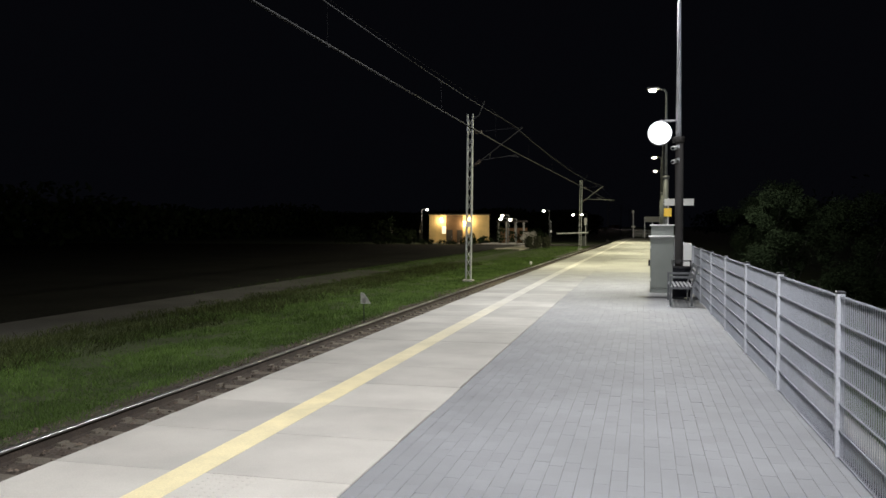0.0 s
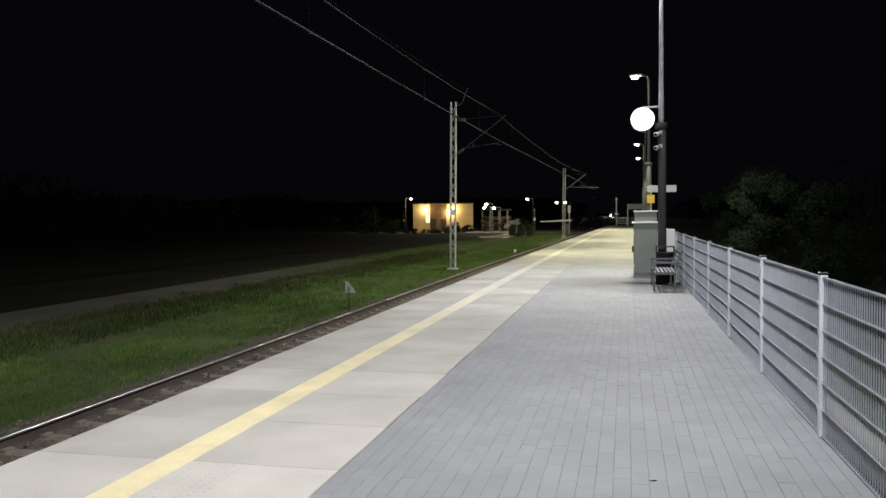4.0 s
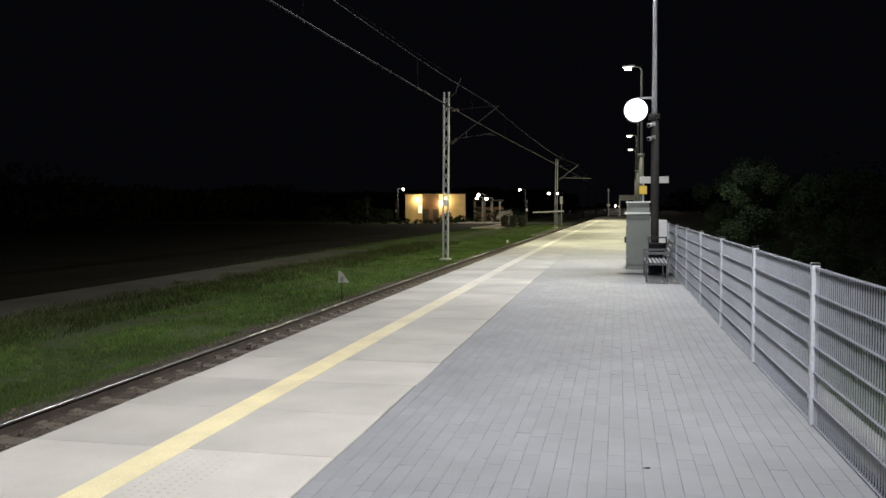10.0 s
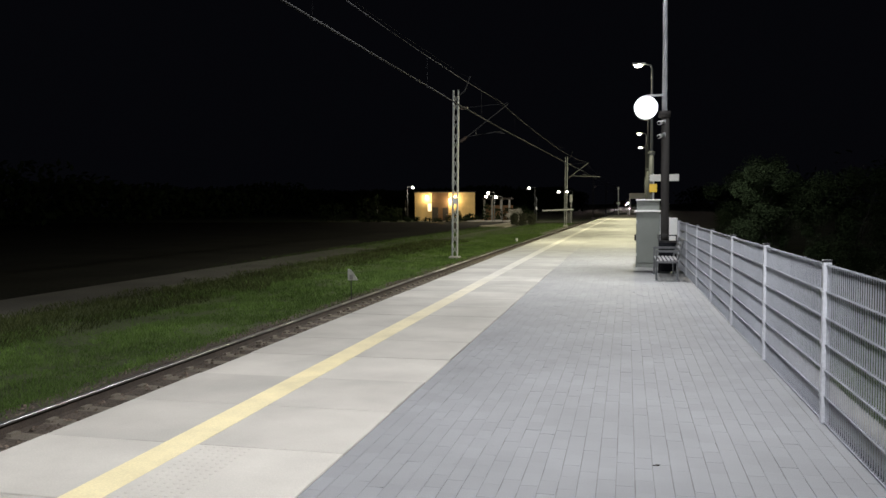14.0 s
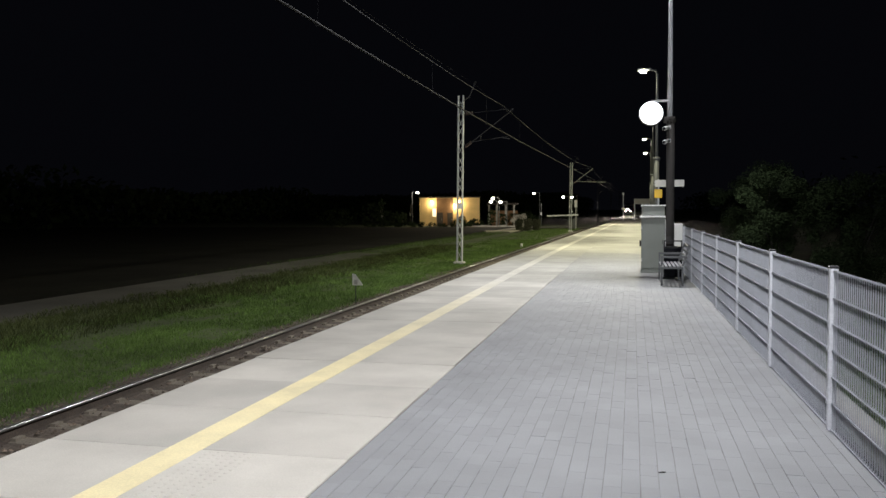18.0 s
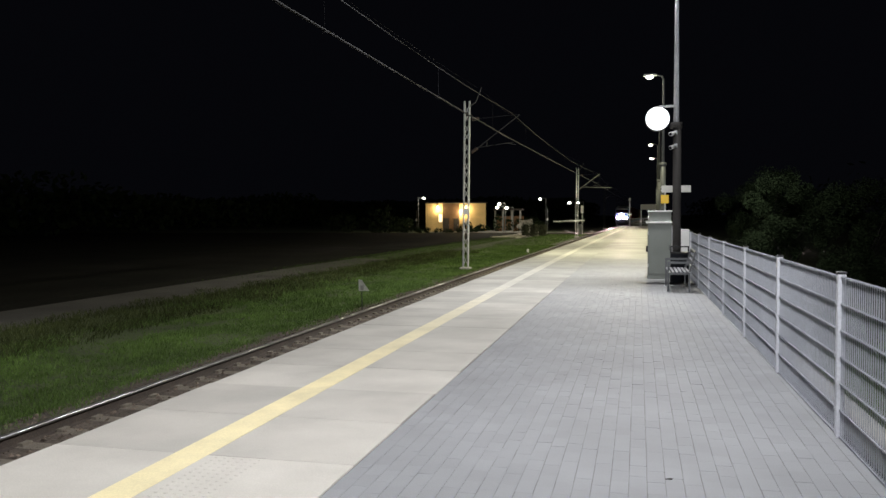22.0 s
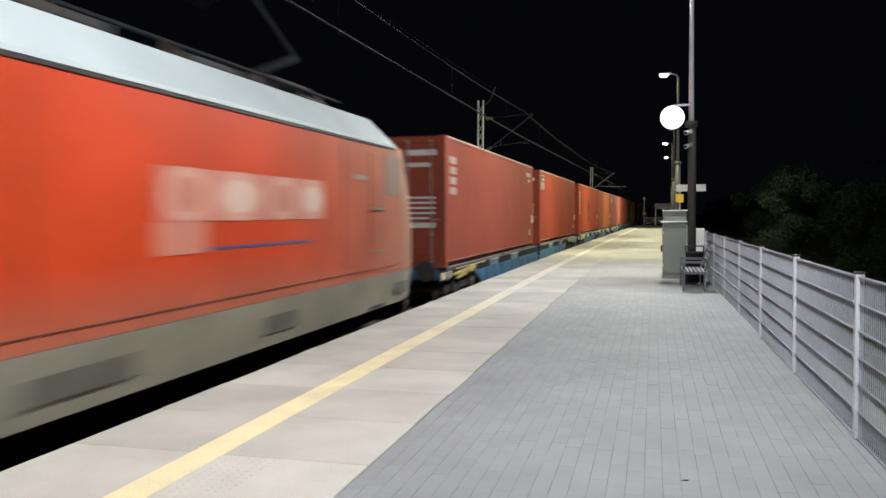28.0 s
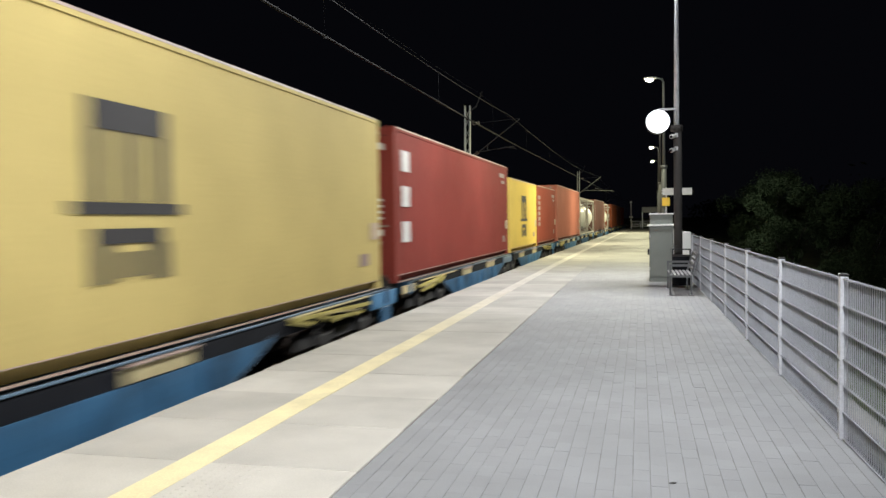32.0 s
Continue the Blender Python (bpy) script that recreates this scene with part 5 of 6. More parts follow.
def build_container(ahead, length, high, paint, label, marks="bars"):
    wide = 2.44
    floor = 1.11
    con = thing("freight_container", (TRACK, ahead, RAIL_Z), label, "container", "containers on the train")
    key = (length, high)
    if key not in BOX_MESH:
        meshes = {}
        meshes["side_wall"] = from_arrays("side_wall", *corrugated(length, high, wide), paint)
        bm = B()
        box(bm, -wide / 2 + 0.02, wide / 2 - 0.02, -length / 2 + 0.1, length / 2 - 0.02, high - 0.05, high - 0.015)
        for i in range(int(length / 0.6)):
            y = -length / 2 + 0.4 + i * 0.6
            box(bm, -wide / 2 + 0.15, wide / 2 - 0.15, y, y + 0.25, high - 0.016, high + 0.002)
        meshes["roof"] = mesh_of("roof", bm, paint)
        bm = B()
        box(bm, -wide / 2 + 0.27, wide / 2 - 0.27, -length / 2 + 0.2, length / 2 - 0.04, 0.03, 0.15)
        box(bm, -wide / 2 + 0.05, wide / 2 - 0.05, length / 2 - 0.06, length / 2 - 0.03, 0.15, high - 0.05)
        meshes["base"] = mesh_of("base", bm, paint)
        for name, zz, hh, inset in (("top_rail", high - 0.075, high, 0.0), ("bottom_rail", 0.0, 0.146, 0.15)):
            for s, tag in ((-1, "a"), (1, "b")):
                bm = B()
                x = s * (wide / 2 - 0.035 - inset)
                box(bm, x - 0.035, x + 0.035, -length / 2 + 0.15, length / 2 - 0.15, zz, hh, 0.006)
                meshes[name + tag] = mesh_of(name, bm, paint)
        for s, tag in ((-1, "a"), (1, "b")):
            for e, etag in ((-1, "a"), (1, "b")):
                bm = B()
                x, y = s * (wide / 2 - 0.075), e * (length / 2 - 0.08)
                box(bm, x - 0.075, x + 0.075, y - 0.08, y + 0.08, 0.0, high, 0.008)
                meshes["corner_post" + tag + etag] = mesh_of("corner_post", bm, paint)
                for z, ztag in ((0.0, "0"), (high - 0.118, "1")):
                    bm = B()
                    box(bm, x - 0.086, x + 0.086, y - 0.09, y + 0.09, z, z + 0.118, 0.006)
                    meshes["corner_casting" + tag + etag + ztag] = mesh_of("corner_casting", bm, paint)
        # Pale strips paint the light caught along the container edges.
        for s, tag in ((-1, "a"), (1, "b")):
            x = s * (wide / 2 - 0.012)
            meshes["roof_lip" + tag] = mesh_of("roof_lip", box(B(), min(x, x + s * 0.016), max(x, x + s * 0.016), -length / 2 + 0.16, length / 2 - 0.16, high - 0.022, high + 0.006), M["lip"])
            meshes["wall_lip" + tag] = mesh_of("wall_lip", box(B(), min(x, x + s * 0.012), max(x, x + s * 0.012), -length / 2 + 0.16, length / 2 - 0.16, 0.142, 0.152), M["lip"])
            meshes["foot_lip" + tag] = mesh_of("foot_lip", box(B(), min(x - s * 0.05, x + s * 0.006), max(x - s * 0.05, x + s * 0.006), -length / 2 + 0.16, length / 2 - 0.16, -0.004, 0.008), M["lip"])
        meshes["door_header"] = mesh_of("door_header", box(B(), -wide / 2 + 0.14, wide / 2 - 0.14, -length / 2 + 0.02, -length / 2 + 0.14, high - 0.16, high - 0.01), paint)
        meshes["door_sill"] = mesh_of("door_sill", box(B(), -wide / 2 + 0.14, wide / 2 - 0.14, -length / 2 + 0.02, -length / 2 + 0.14, 0.01, 0.15), paint)
        for s, tag in ((-1, "a"), (1, "b")):
            bm = B()
            x0, x1 = sorted((s * 0.012, s * (wide / 2 - 0.155)))
            box(bm, x0, x1, -length / 2 + 0.06, -length / 2 + 0.10, 0.16, high - 0.17)
            meshes["door" + tag] = mesh_of("door", bm, paint)
            for k in range(5):
                z = 0.3 + k * (high - 0.55) / 5
                meshes["door_panel%d%s" % (k, tag)] = mesh_of("door_panel", box(B(), x0 + 0.06, x1 - 0.06, -length / 2 + 0.045, -length / 2 + 0.061, z, z + (high - 0.55) / 5 - 0.14, 0.008), paint)
        for k, x in enumerate((-0.86, -0.30, 0.30, 0.86)):
            bm = B()
            y = -length / 2 + 0.025
            bar(bm, (x, y, 0.08), (x, y, high - 0.08), 0.019, n=6)
            for z in (0.12, 0.8, 1.6, high - 0.12):
                box(bm, x - 0.05, x + 0.05, y - 0.02, y + 0.03, z - 0.03, z + 0.03)
            box(bm, x - 0.02, x + 0.3, y - 0.02, y + 0.0, 1.05 + 0.06 * (k % 2), 1.09 + 0.06 * (k % 2))
            meshes["locking_bar%d" % k] = mesh_of("locking_bar", bm, M["rod"])
        BOX_MESH[key] = meshes
    for name, me in BOX_MESH[key].items():
        base = name.rstrip("ab0123456789") if name != "base" else "base"
        if name.startswith(("side_wall", "roof", "base", "door_header", "door_sill")):
            base = name
        me2 = me
        if not name.startswith(("locking", "wall_lip", "roof_lip", "foot_lip")):
            me2 = me.copy()
            me2.materials[0] = paint
        ob = new(base, me2)
        ob.parent = con
        ob.location = (0, 0, floor)
    yn = -length / 2
    xs = wide / 2 - 0.008
    # pale bars of writing on the doors and on the side towards the platform
    def mark(x0, x1, y0, y1, z0, z1, name="marking_bar", paint_key="decal"):
        part(name, box(B(), x0, x1, y0, y1, z0, z1), M[paint_key], con, "pale bar of container markings" if paint_key in ("decal", "faded", "dim") else "")

    for x0, x1, z, h in ((0.25, 1.0, high - 0.45, 0.13), (0.25, 0.85, high - 0.72, 0.10), (0.28, 0.95, 1.62, 0.05), (0.28, 0.95, 1.50, 0.05), (0.28, 0.95, 1.38, 0.05),
                         (0.28, 0.95, 1.26, 0.05), (0.28, 0.8, 1.14, 0.05), (0.28, 0.95, 0.94, 0.12), (-0.95, -0.3, high - 0.45, 0.13)):
        mark(x0, x1, yn + 0.034, yn + 0.044, floor + z, floor + z + h)
    near_side = (xs - 0.004, xs + 0.006)
    if marks.startswith(("bars", "squares")):
        mark(*near_side, -yn - 1.6, -yn - 0.6, floor + high - 0.42, floor + high - 0.28, "marking_bar", "faded")
        mark(*near_side, -yn - 1.2, -yn - 0.6, floor + high - 0.62, floor + high - 0.52, "marking_bar", "faded")
    if marks in ("bars", "bars4", "bars6", "logo bars"):
        for k in range(4 if marks == "bars4" else 6):
            mark(*near_side, yn + 0.4, yn + 1.05, floor + high - 0.62 - k * 0.245, floor + high - 0.45 - k * 0.245, "marking_bar", "faded")
    if marks == "bigbars":
        for k in range(6):
            z = floor + high - 0.50 - k * 0.28
            mark(*near_side, yn + 0.4, yn + 1.05, z, z + 0.2, "marking_bar", "dim")
    if marks == "squares":
        for k in range(3):
            z = floor + high - 0.85 - k * 0.72
            mark(*near_side, yn + 0.5, yn + 1.05, z, z + 0.42, "white_square")
    if "placard" in marks:
        p0, p1 = (yn + 0.25, yn + 1.4) if "small" in marks else (yn + 0.5, yn + 2.25)
        top = floor + high - 0.18
        mark(*near_side, p0, p1, top - 0.62, top, "placard", "dull_plate" if "small" in marks else "faded")
        bm = B()
        box(bm, xs + 0.007, xs + 0.010, p0 + 0.04, p1 - 0.04, top - 0.30, top - 0.04)
        part("placard_field", bm, M["soot"], con, "dark upper field of the placard")
        bm = B()
        box(bm, xs + 0.0105, xs + 0.013, p0 + 0.35 * (p1 - p0), p1 - 0.08, top - 0.25, top - 0.13)
        part("placard_band", bm, M["lever"] if "small" not in marks else M["dull_plate"], con)
        mark(xs + 0.007, xs + 0.010, p0 + 0.04, p1 - 0.04, top - 0.60, top - 0.575, "placard_edge", "navy")
    if marks.startswith("logo"):
        yc, zc = (-0.75 if marks == "logo_near" else -0.1), floor + high * 0.55
        shapes = [(-0.60, 0.60, 0.40, 0.66)] + [(d, d + 0.22, -0.25, 0.398) for d in (-0.60, -0.12, 0.38)]
        shapes += [(-0.85, 0.85, -0.37, -0.26), (-0.58, 0.52, -0.64, -0.50), (-0.58, -0.30, -1.0, -0.642), (-0.14, 0.14, -0.96, -0.72), (0.28, 0.58, -1.0, -0.642)]
        for e0, e1, f0, f1 in shapes:
            part("emblem_bar", box(B(), xs - 0.004, xs + 0.006, yc + e0, yc + e1, zc + f0, zc + f1), M["soot"], con, "dark plain bar of an emblem")
    # yellow data plate
    bm = B()
    box(bm, xs + 0.002, xs + 0.012, -yn - 0.50, -yn - 0.08, floor + 0.90, floor + 1.20)
    part("data_plate", bm, M["dirty_plate"], con)
    mark(*near_side, -yn - 1.05, -yn - 0.62, floor + 0.45, floor + 0.66, "marking_bar", "dim")
    MOVING.append((con, ahead))


def build_tank(ahead, label):
    length, high, floor = 6.5, 2.75, 1.11
    con = thing("tank_container", (TRACK, ahead, RAIL_Z), label, "tank container", "tank containers on the train")
    bm = B()
    bar(bm, (0, -length / 2 + 0.45, floor + 1.32), (0, length / 2 - 0.45, floor + 1.32), 1.08, n=32)
    part("shell", bm, M["tank"], con, smooth=False)
    for e in (-1, 1):
        bm = B()
        bmesh.ops.create_uvsphere(bm, u_segments=28, v_segments=12, radius=1.07, matrix=Matrix.Translation((0, e * (length / 2 - 0.46), floor + 1.32)) @ Matrix.Diagonal((1, 0.3, 1, 1)))
        part("dished_end", bm, M["tank"], con, smooth=True)
        for s in (-1, 1):
            bm = B()
            box(bm, s * 1.14 - 0.07, s * 1.14 + 0.07, e * (length / 2 - 0.07) - 0.07, e * (length / 2 - 0.07) + 0.07, floor, floor + high)
            part("corner_post", bm, M["tank_frame"], con)
            bm = B()
            flat(bm, (s * 1.14, e * (length / 2 - 0.07), floor + 0.1), (0.1 * s, e * (length / 2 - 0.07), floor + 1.2), 0.09, 0.09)
            part("brace", bm, M["tank_frame"], con)
        for z in (0.07, high - 0.07):
            bm = B()
            box(bm, -1.15, 1.15, e * (length / 2 - 0.07) - 0.06, e * (length / 2 - 0.07) + 0.06, floor + z - 0.06, floor + z + 0.06)
            part("end_beam", bm, M["tank_frame"], con)
    for s in (-1, 1):
        for z in (0.07, high - 0.07):
            bm = B()
            box(bm, s * 1.15 - 0.06, s * 1.15 + 0.06, -length / 2 + 0.14, length / 2 - 0.14, floor + z - 0.06, floor + z + 0.06)
            part("side_beam", bm, M["tank_frame"], con)
    bm = B()
    box(bm, -0.35, 0.35, -2.6, 2.6, floor + 2.40, floor + 2.46)
    part("walkway", bm, M["galv"], con)
    MOVING.append((con, ahead))


def build_wagon(ahead, length, first_one=None, jointed=True):
    """A blue container wagon, its middle at `ahead`."""
    if first_one is not None:
        ob = copy_thing(first_one, pose(TRACK, ahead, RAIL_Z))
        MOVING.append((ob, ahead))
        return ob
    w = thing("container_wagon", (TRACK, ahead, RAIL_Z), "blue steel container wagon with yellow fittings and dark bogies", "wagon", "wagons of the train")
    h = length / 2
    for half in (-1, 1):
        y0, y1 = (-h + 0.55, -0.35) if half < 0 else (0.35, h - 0.55)
        for s in (-1, 1):
            bm = B()
            x = s * 1.17
            box(bm, x - 0.04, x + 0.04, y0, y1, 1.036, 1.064, 0.006)
            part("top_flange", bm, M["worn_blue"], w, "worn pale blue top flange")
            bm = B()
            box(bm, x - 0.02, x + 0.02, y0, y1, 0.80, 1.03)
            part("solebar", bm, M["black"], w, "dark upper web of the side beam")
            out = half * h
            # fish belly: tapers towards the end bogie and towards the middle bogie
            start, low = (3.7, 4.9) if half < 0 else (5.4, 6.9)
            if not jointed:
                inner = [(half * 0.36, 0.36), (half * 0.36, 0.83)]
            elif half < 0:
                inner = [(-3.9, 0.36), (-2.5, 0.66), (-1.7, 0.83)]
            else:
                inner = [(2.4, 0.36), (1.9, 0.62), (1.5, 0.83)]
            pts = [(out - half * start, 0.83), (out - half * (start * 0.75 + low * 0.25), 0.70), (out - half * low, 0.36), *inner]
            lo = [(x + s * 0.015 - 0.03, yy, zz) for yy, zz in pts]
            hi = [(x + s * 0.015 + 0.03, yy, zz) for yy, zz in pts]
            if half > 0:
                lo.reverse()
                hi.reverse()
            part("side_beam", loft([lo, hi]), M["blue_steel"], w, "blue fish-bellied side beam")
            edge = B()
            for p, q in zip(pts, pts[1:]):
                flat(edge, (x + s * 0.02, p[0], p[1]), (x + s * 0.02, q[0], q[1]), 0.022, 0.10)
            part("lower_flange", edge, M["worn_blue"], w, "pale worn lower flange")
            for k in range(4):
                yy = out - half * (low + 0.2 + k * (h - low - 4.3) / 3)
                part("stiffener", flat(B(), (x + s * 0.05, yy, 0.38), (x + s * 0.05, yy, 0.82), 0.03, 0.08), M["blue_steel"], w)
            skin = (min(x + s * 0.022, x + s * 0.055), max(x + s * 0.022, x + s * 0.055))
            for near, far in (((5.6, 6.75), (9.0, 10.25)) if half < 0 else ((7.35, 8.5), (11.05, 12.2))):
                ends = sorted((out - half * near, out - half * far))
                panel = part("data_panel", box(B(), *skin, *ends, 0.84, 1.005, 0.01), M["cream"] if jointed else M["worn_blue"], w, "cream lettering panel" if jointed else "pale blue lettering panel")
                part("panel_edge", box(B(), min(skin[0], skin[0] + s * 0.04), max(skin[1], skin[1] + s * 0.04) - 0.0, *ends, 1.006, 1.03, 0.004), M["lip"], panel)
            reach = 1.0 if half < 0 else 1.4
            bm = B()
            for e0, z0, e1, z1 in ((1.2, 0.90, 3.5, 0.99), (1.5, 0.80, 2.6, 0.86), (1.7, 0.78, 2.0, 0.95), (2.3, 0.80, 2.9, 0.96), (3.0, 0.86, 3.5, 0.97)):
                flat(bm, (x + s * 0.07, out - half * e0 * reach, z0), (x + s * 0.07, out - half * e1 * reach, z1), 0.055, 0.05)
            part("brake_lever", bm, M["lever"], w, "yellowish brake lever frame")
            # Cream strip paints the bright highlight on the lever.
            part("lever_edge", flat(B(), (x + s * 0.102, out - half * 1.6 * reach, 0.86), (x + s * 0.102, out - half * 2.7 * reach, 0.965), 0.022, 0.012), M["cream"], w, "bright lever edge, its highlight painted in")
            if half < 0:
                part("end_plate", box(B(), *skin, out + 0.15, out + 1.0, 0.83, 1.0, 0.01), M["cream"], w, "cream plate at the end of the beam")
            else:
                part("end_plate", box(B(), *skin, out - 1.45, out - 0.05, 0.74, 1.02, 0.01), M["end_blue"], w, "bright blue end plate of the beam")
                part("end_bracket", box(B(), *skin, out - 0.95, out - 0.35, 0.42, 0.735, 0.01), M["blue_steel"], w)
                if jointed:
                    part("joint_plate", box(B(), *skin, -1.95, -0.25, 0.80, 1.02, 0.02), M["worn_blue"], w, "dusty plate over the middle bogie")
            part("sole_strip", box(B(), *skin, *sorted((out - half * 1.5, out - half * 4.9)), 1.004, 1.03, 0.004), M["cream"], w, "dusty pale strip over the bogie")
            for yy in (y0 + 0.15, y1 - 0.15, (y0 + y1) / 2):
                bm = B()
                box(bm, x - 0.09, x + 0.03 * s + 0.02, yy - 0.1, yy + 0.1, 1.05, 1.109, 0.01)
                part("twist_lock", bm, M["grime"], w)
        bm = B()
        box(bm, -0.28, 0.28, y0, y1, 0.66, 1.03, 0.01)
        part("centre_sill", bm, M["blue_steel"], w)
        for k in range(5):
            yy = y0 + 0.2 + k * (y1 - y0 - 0.4) / 4
            bm = B()
            box(bm, -1.14, 1.14, yy - 0.08, yy + 0.08, 0.80, 1.02)
            part("cross_beam", bm, M["blue_steel"], w)
    for e in (-1, 1):
        bm = B()
        box(bm, -1.25, 1.25, e * (h - 0.62) - 0.1, e * (h - 0.62) + 0.1, 0.80, 1.07, 0.015)
        part("headstock", bm, M["blue_steel"], w)
        buffers(w, e * (h - 0.55), e)
        bogie(w, e * (h - 2.6), (-0.9, 0.9))
    if jointed:
        bogie(w, -0.4, (-0.9, 0.9))
    MOVING.append((w, ahead))
    return w


RUST = [("rust_red", (0.225, 0.052, 0.033)), ("brick_red", (0.212, 0.040, 0.023)), ("orange_red", (0.255, 0.043, 0.019)), ("bright_orange", (0.212, 0.051, 0.027)), ("orange_brown", (0.245, 0.068, 0.030)),
        ("maroon", (0.205, 0.062, 0.054)), ("red", (0.19, 0.036, 0.028)), ("brown", (0.145, 0.071, 0.058)), ("yellow", (0.485, 0.385, 0.15)), ("bright_yellow", (0.58, 0.42, 0.10)), ("salmon", (0.33, 0.12, 0.085))]
for n, c in RUST:
    M["box_" + n] = mat("container_" + n, tuple(1.08 * v for v in c), 0.7, grain=25, vary=0.06, stain=0.7, stained=0.09, bump=0.05, sheen=0.10)

# near end at 28 s, length, height, paint, marks, description
LOAD = [
    (18.1, 13.5, 3.085, "rust_red", "bars4", "rust red corrugated container with pale markings on a wagon"),
    (33.4, 13.5, 3.085, "brick_red", "placard_small", "brick red corrugated container with a placard on a wagon"),
    (48.8, 13.5, 3.085, "orange_red", "logo bars", "orange red corrugated container with a dark emblem on a wagon"),
    (62.9, 13.4, 3.085, "orange_brown", "none", "plain orange brown corrugated container on a wagon"),
    (77.0, 13.4, 3.085, "maroon", "placard", "maroon corrugated container with a yellow banded placard on a wagon"),
    (90.6, 13.5, 3.085, "bright_orange", "bars6", "orange red corrugated container with pale markings on a wagon"),
    (105.3, 13.5, 3.085, "brown", "bigbars", "brown corrugated container with pale markings on a wagon"),
    (119.2, 13.3, 3.085, "yellow", "logo_near", "yellow corrugated container with a dark emblem on a wagon"),
    (133.5, 13.5, 3.085, "red", "squares", "red corrugated container with three white squares on a wagon"),
    (147.5, 7.1, 2.75, "bright_yellow", "logo", "short yellow corrugated container with a dark emblem on a wagon"),
    (154.9, 7.1, 2.75, "rust_red", "bars", "short rust red corrugated container on a wagon"),
    (162.8, 13.5, 3.085, "salmon", "none", "plain salmon corrugated container on a wagon"),
    (191.5, 13.5, 2.9, "brown", "bars", "brown corrugated container with pale markings on a wagon"),
    (219.8, 13.5, 2.9, "orange_brown", "bars", "orange brown corrugated container far back on the train"),
    (233.9, 13.5, 2.9, "brown", "none", "brown corrugated container far back on the train"),
    (248.3, 13.5, 2.9, "rust_red", "none", "rust red corrugated container far back on the train"),
]
TANKS = [177.4, 184.2, 206.0]


def build_train():
    build_loco()
    for near, length, high, paint, marks, label in LOAD:
        build_container(near + length / 2, length, high, M["box_" + paint], label, marks)
    for y in TANKS:
        build_tank(y + 3.25, "pale tank container in an open frame on a wagon")
    first_one = None
    build_wagon(33.1, 30.6, jointed=False)
    for k in range(8):
        ob = build_wagon(62.6 + 28.45 * k, 27.9, first_one)
        first_one = first_one or ob


# ---- paving, last ----
def build_paving():
    # edge slabs with dents of wear
    bm = B()
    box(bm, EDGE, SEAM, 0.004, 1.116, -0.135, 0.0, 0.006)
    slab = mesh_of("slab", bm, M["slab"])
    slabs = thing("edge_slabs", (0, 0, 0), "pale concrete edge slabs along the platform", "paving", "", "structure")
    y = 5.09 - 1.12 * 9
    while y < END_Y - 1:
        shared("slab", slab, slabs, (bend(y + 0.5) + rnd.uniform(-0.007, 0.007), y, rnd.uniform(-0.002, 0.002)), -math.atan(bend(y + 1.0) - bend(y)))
        y += 1.12
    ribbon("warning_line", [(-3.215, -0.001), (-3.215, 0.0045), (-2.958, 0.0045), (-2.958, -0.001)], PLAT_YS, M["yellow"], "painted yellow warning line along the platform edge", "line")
    # tactile studs beside the line
    verts, faces = [], []
    y = 3.2
    while y < 5.6:
        if 1.16 < (y - 5.09) % 2.24 < 2.2:
            for k in range(6):
                x = -2.87 + k * 0.066
                r, h, q = 0.020, 0.0042, len(verts)
                for rr, zz in ((r, 0.001), (r * 0.62, 0.001 + h)):
                    verts += [(x + math.cos(a * 1.047) * rr, y + math.sin(a * 1.047) * rr, zz) for a in range(6)]
                for a in range(6):
                    faces.append((q + a, q + (a + 1) % 6, q + 6 + (a + 1) % 6, q + 6 + a))
                faces.append(tuple(q + 6 + a for a in range(6)))
        y += 0.066
    tagged(new("tactile_studs", from_arrays("tactile_studs", verts, faces, M["slab"])), "rows of small tactile studs beside the yellow line", "paving", "", "stuff")
    # paving blocks
    wide, long = 0.1125, 0.222
    ax, ay, wear = 0.0019, 0.0002, 0.0026
    verts = []
    for drop, more in ((-0.06, 0.0), (-0.0014, 0.0), (0.0, wear)):
        u, v = ax + more, ay + more * 0.12
        verts += [(-wide / 2 + u, v, drop), (wide / 2 - u, v, drop), (wide / 2 - u, long - v, drop), (-wide / 2 + u, long - v, drop)]
    faces = [(0, 1, 5, 4), (1, 2, 6, 5), (2, 3, 7, 6), (3, 0, 4, 7), (4, 5, 9, 8), (5, 6, 10, 9), (6, 7, 11, 10), (7, 4, 8, 11), (8, 9, 10, 11)]
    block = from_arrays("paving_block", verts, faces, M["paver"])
    paving = thing("block_paving", (0, 0, 0), "grey concrete paving blocks laid in staggered rows", "paving", "", "structure")
    base = np.array(verts)
    shape = np.array([f for f in faces])
    columns = int((FENCE + 0.12 - SEAM - 0.01) / wide)
    many_v, many_f, count, q = [], [], 0, 0
    for i in range(columns):
        x = SEAM + 0.012 + wide * (i + 0.5)
        shift = (i % 2) * long / 2 + rnd.uniform(-0.025, 0.025)
        n = int((31.6 - 3.6) / long)
        for j in range(n):
            y = 3.5 + j * long + shift
            dz = rnd.gauss(-0.001, 0.0005)
            if count < 300 and -0.9 < x < 1.35 and 4.25 < y < 7.2:
                shared("paving_block", block, paving, (x + rnd.gauss(0, 0.0007), y, dz), rnd.gauss(0, 0.004))
                count += 1
                continue
            tilt = rnd.gauss(0, 0.004)
            p = base.copy()
            p[:, 2] += dz + p[:, 0] * rnd.gauss(0, 0.008)
            p[:, 0] += x + p[:, 1] * tilt + bend(y) + rnd.gauss(0, 0.0007)
            p[:, 1] += y
            many_v.append(p)
            many_f.append(shape + q)
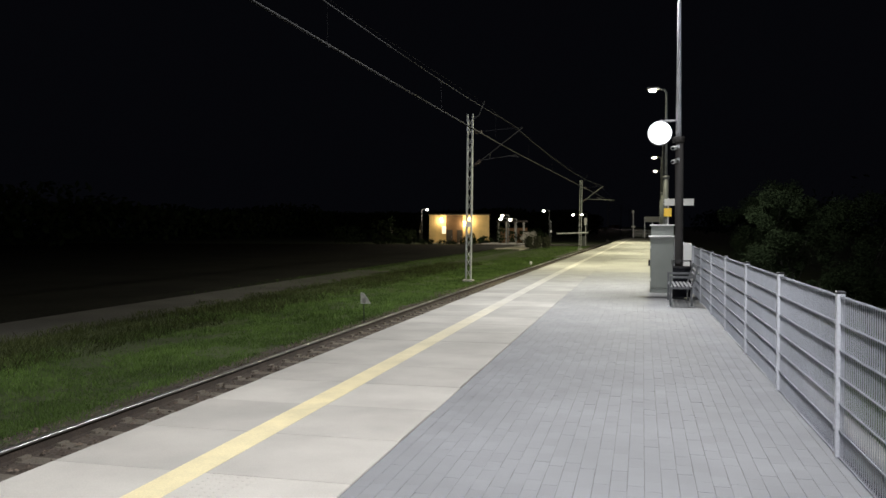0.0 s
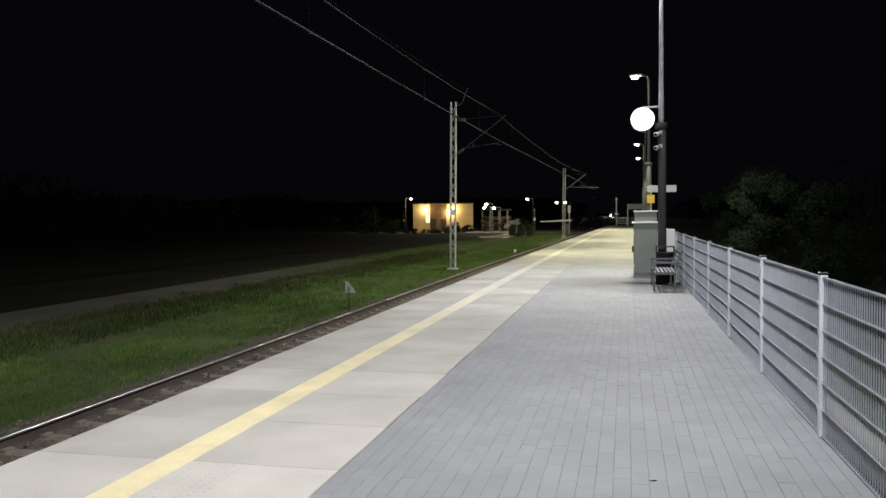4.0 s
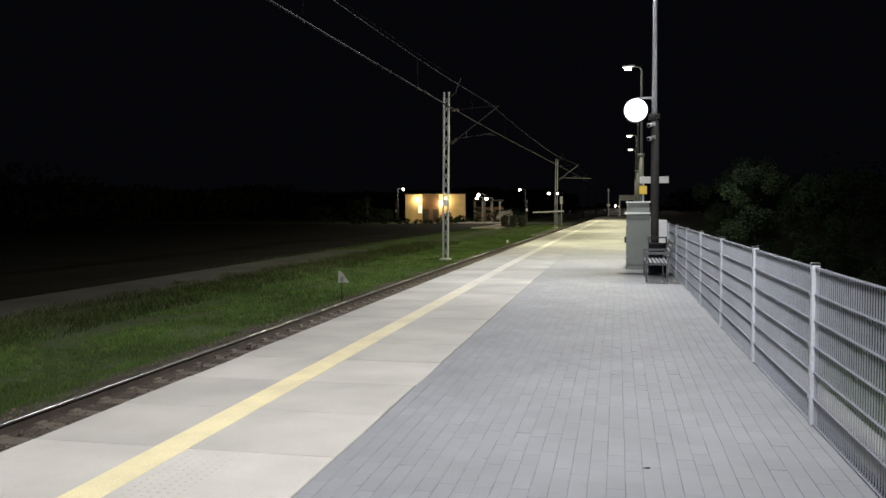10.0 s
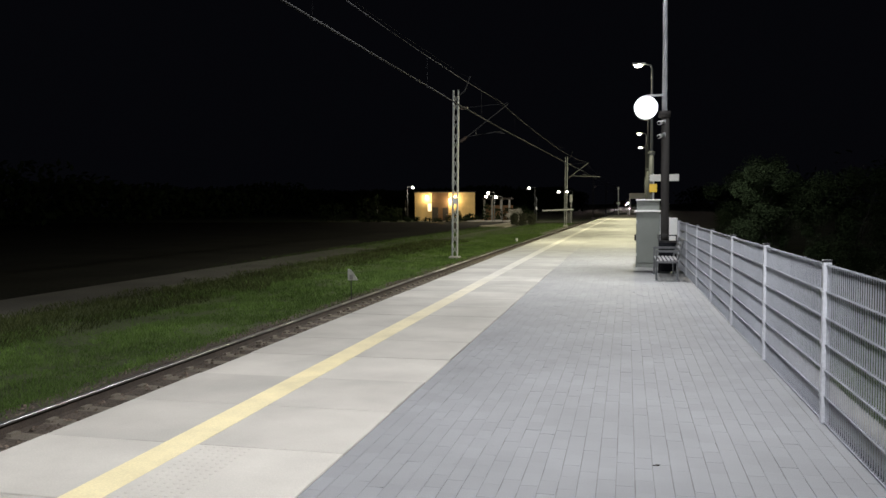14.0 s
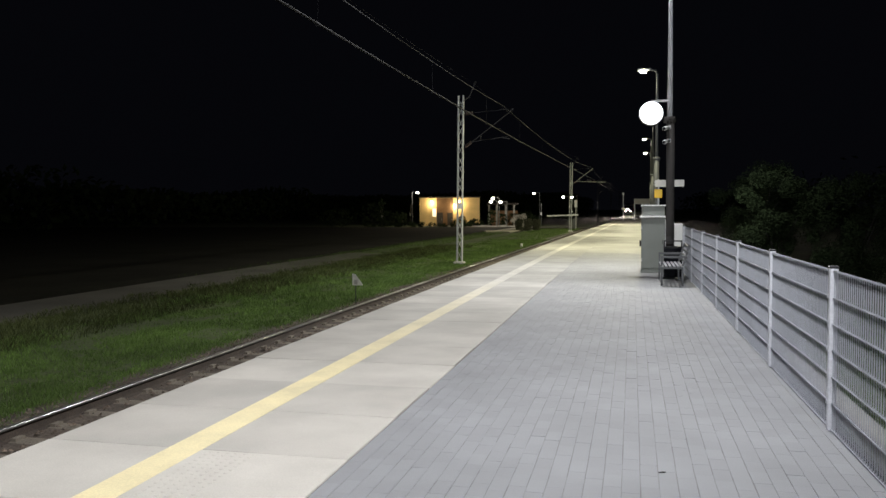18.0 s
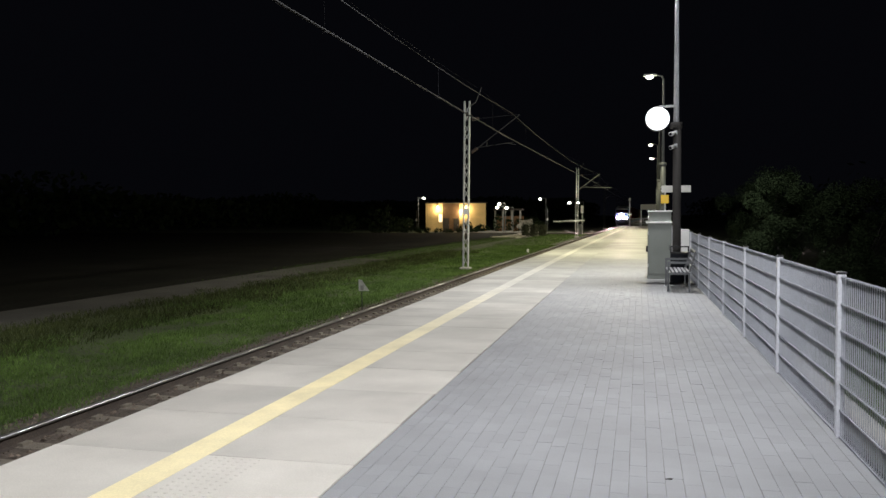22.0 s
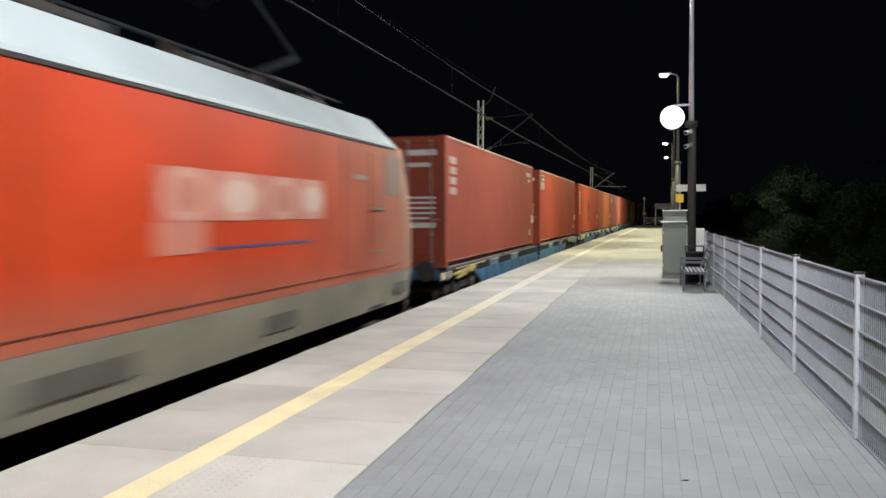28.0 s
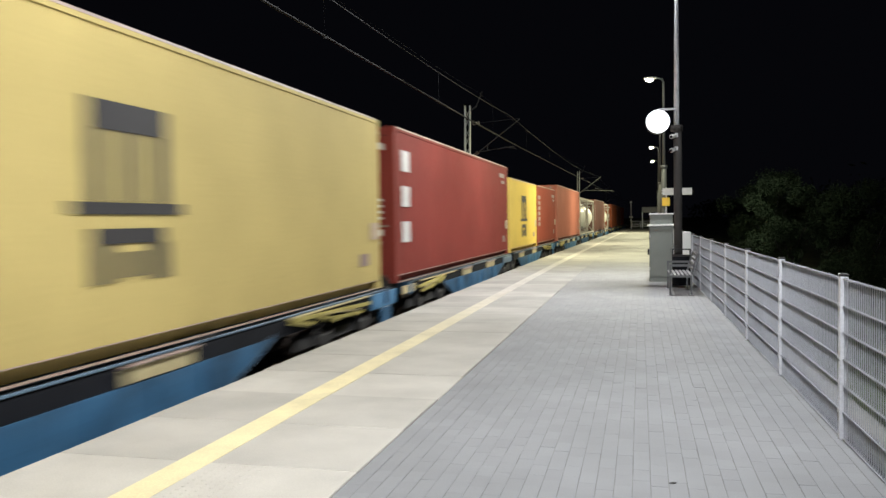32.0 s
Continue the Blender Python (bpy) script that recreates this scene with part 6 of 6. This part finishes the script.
            q += len(p)
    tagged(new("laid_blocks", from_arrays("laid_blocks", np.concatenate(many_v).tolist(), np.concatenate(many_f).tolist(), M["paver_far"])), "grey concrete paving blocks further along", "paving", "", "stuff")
    ribbon("far_paving", [(SEAM + 0.01, -0.011), (SEAM + 0.01, -0.001), (FENCE + 0.12, -0.0005), (FENCE + 0.12, -0.011)], [y for y in steps(31.4, END_Y, 5)], M["paver_old"], "older pale paving on the far platform", "paving")
    ribbon("rear_paving", [(SEAM + 0.01, -0.011), (SEAM + 0.01, -0.001), (FENCE + 0.12, -0.001), (FENCE + 0.12, -0.011)], [y for y in steps(-40, 3.45, 8)], M["paver"], "grey block paving behind", "paving")
    stain = thing("dead_leaf", (0.19, 5.25, 0.003), "small dark dead leaf lying on the paving", "leaf")
    bm = B()
    vs = [bm.verts.new(p) for p in ((-0.022, 0, 0), (-0.006, -0.012, 0.004), (0.018, -0.006, 0.002), (0.025, 0.003, 0.006), (0.0, 0.012, 0.003))]
    f = bm.faces.new(vs)
    made = bmesh.ops.extrude_face_region(bm, geom=[f])
    bmesh.ops.translate(bm, vec=(0, 0, 0.003), verts=[v for v in made["geom"] if isinstance(v, bmesh.types.BMVert)])
    bmesh.ops.recalc_face_normals(bm, faces=bm.faces)
    part("blade", bm, M["bark"], stain)


build_ground()
build_track()
build_platform()
build_fence()
for number, (lamp_y, lamp_colour, lamp_watts) in enumerate(LAMPS):
    build_lamp(lamp_y, lamp_colour, lamp_watts, number == 2)
build_clock()
build_cameras()
build_cabinet()
build_bench()
build_signs()
build_platform_end()
for mast_y in MASTS:
    build_mast(mast_y, far=mast_y == 92.2)
build_wires()
build_station()
for tree_x, tree_y, tree_h, tree_w in ((4.6, 27, 4.4, 1.7), (7.4, 29, 4.2, 2.0), (9.2, 24, 4.6, 2.2), (5.6, 38, 5.2, 2.1), (11.5, 32, 5.5, 2.6), (10.5, 19, 4.0, 1.9), (6.9, 46, 4.8, 1.9)):
    build_tree(tree_x, tree_y, GROUND - 0.6, tree_h, tree_w)
build_grass()
build_far_wood()
build_train()
build_paving()


def motions():
    """The train runs towards and past the camera along the line."""
    for vehicle, ahead in MOVING:
        walk(vehicle, [(t, on_line(t, ahead)) for t in range(0, 33)])


motions()
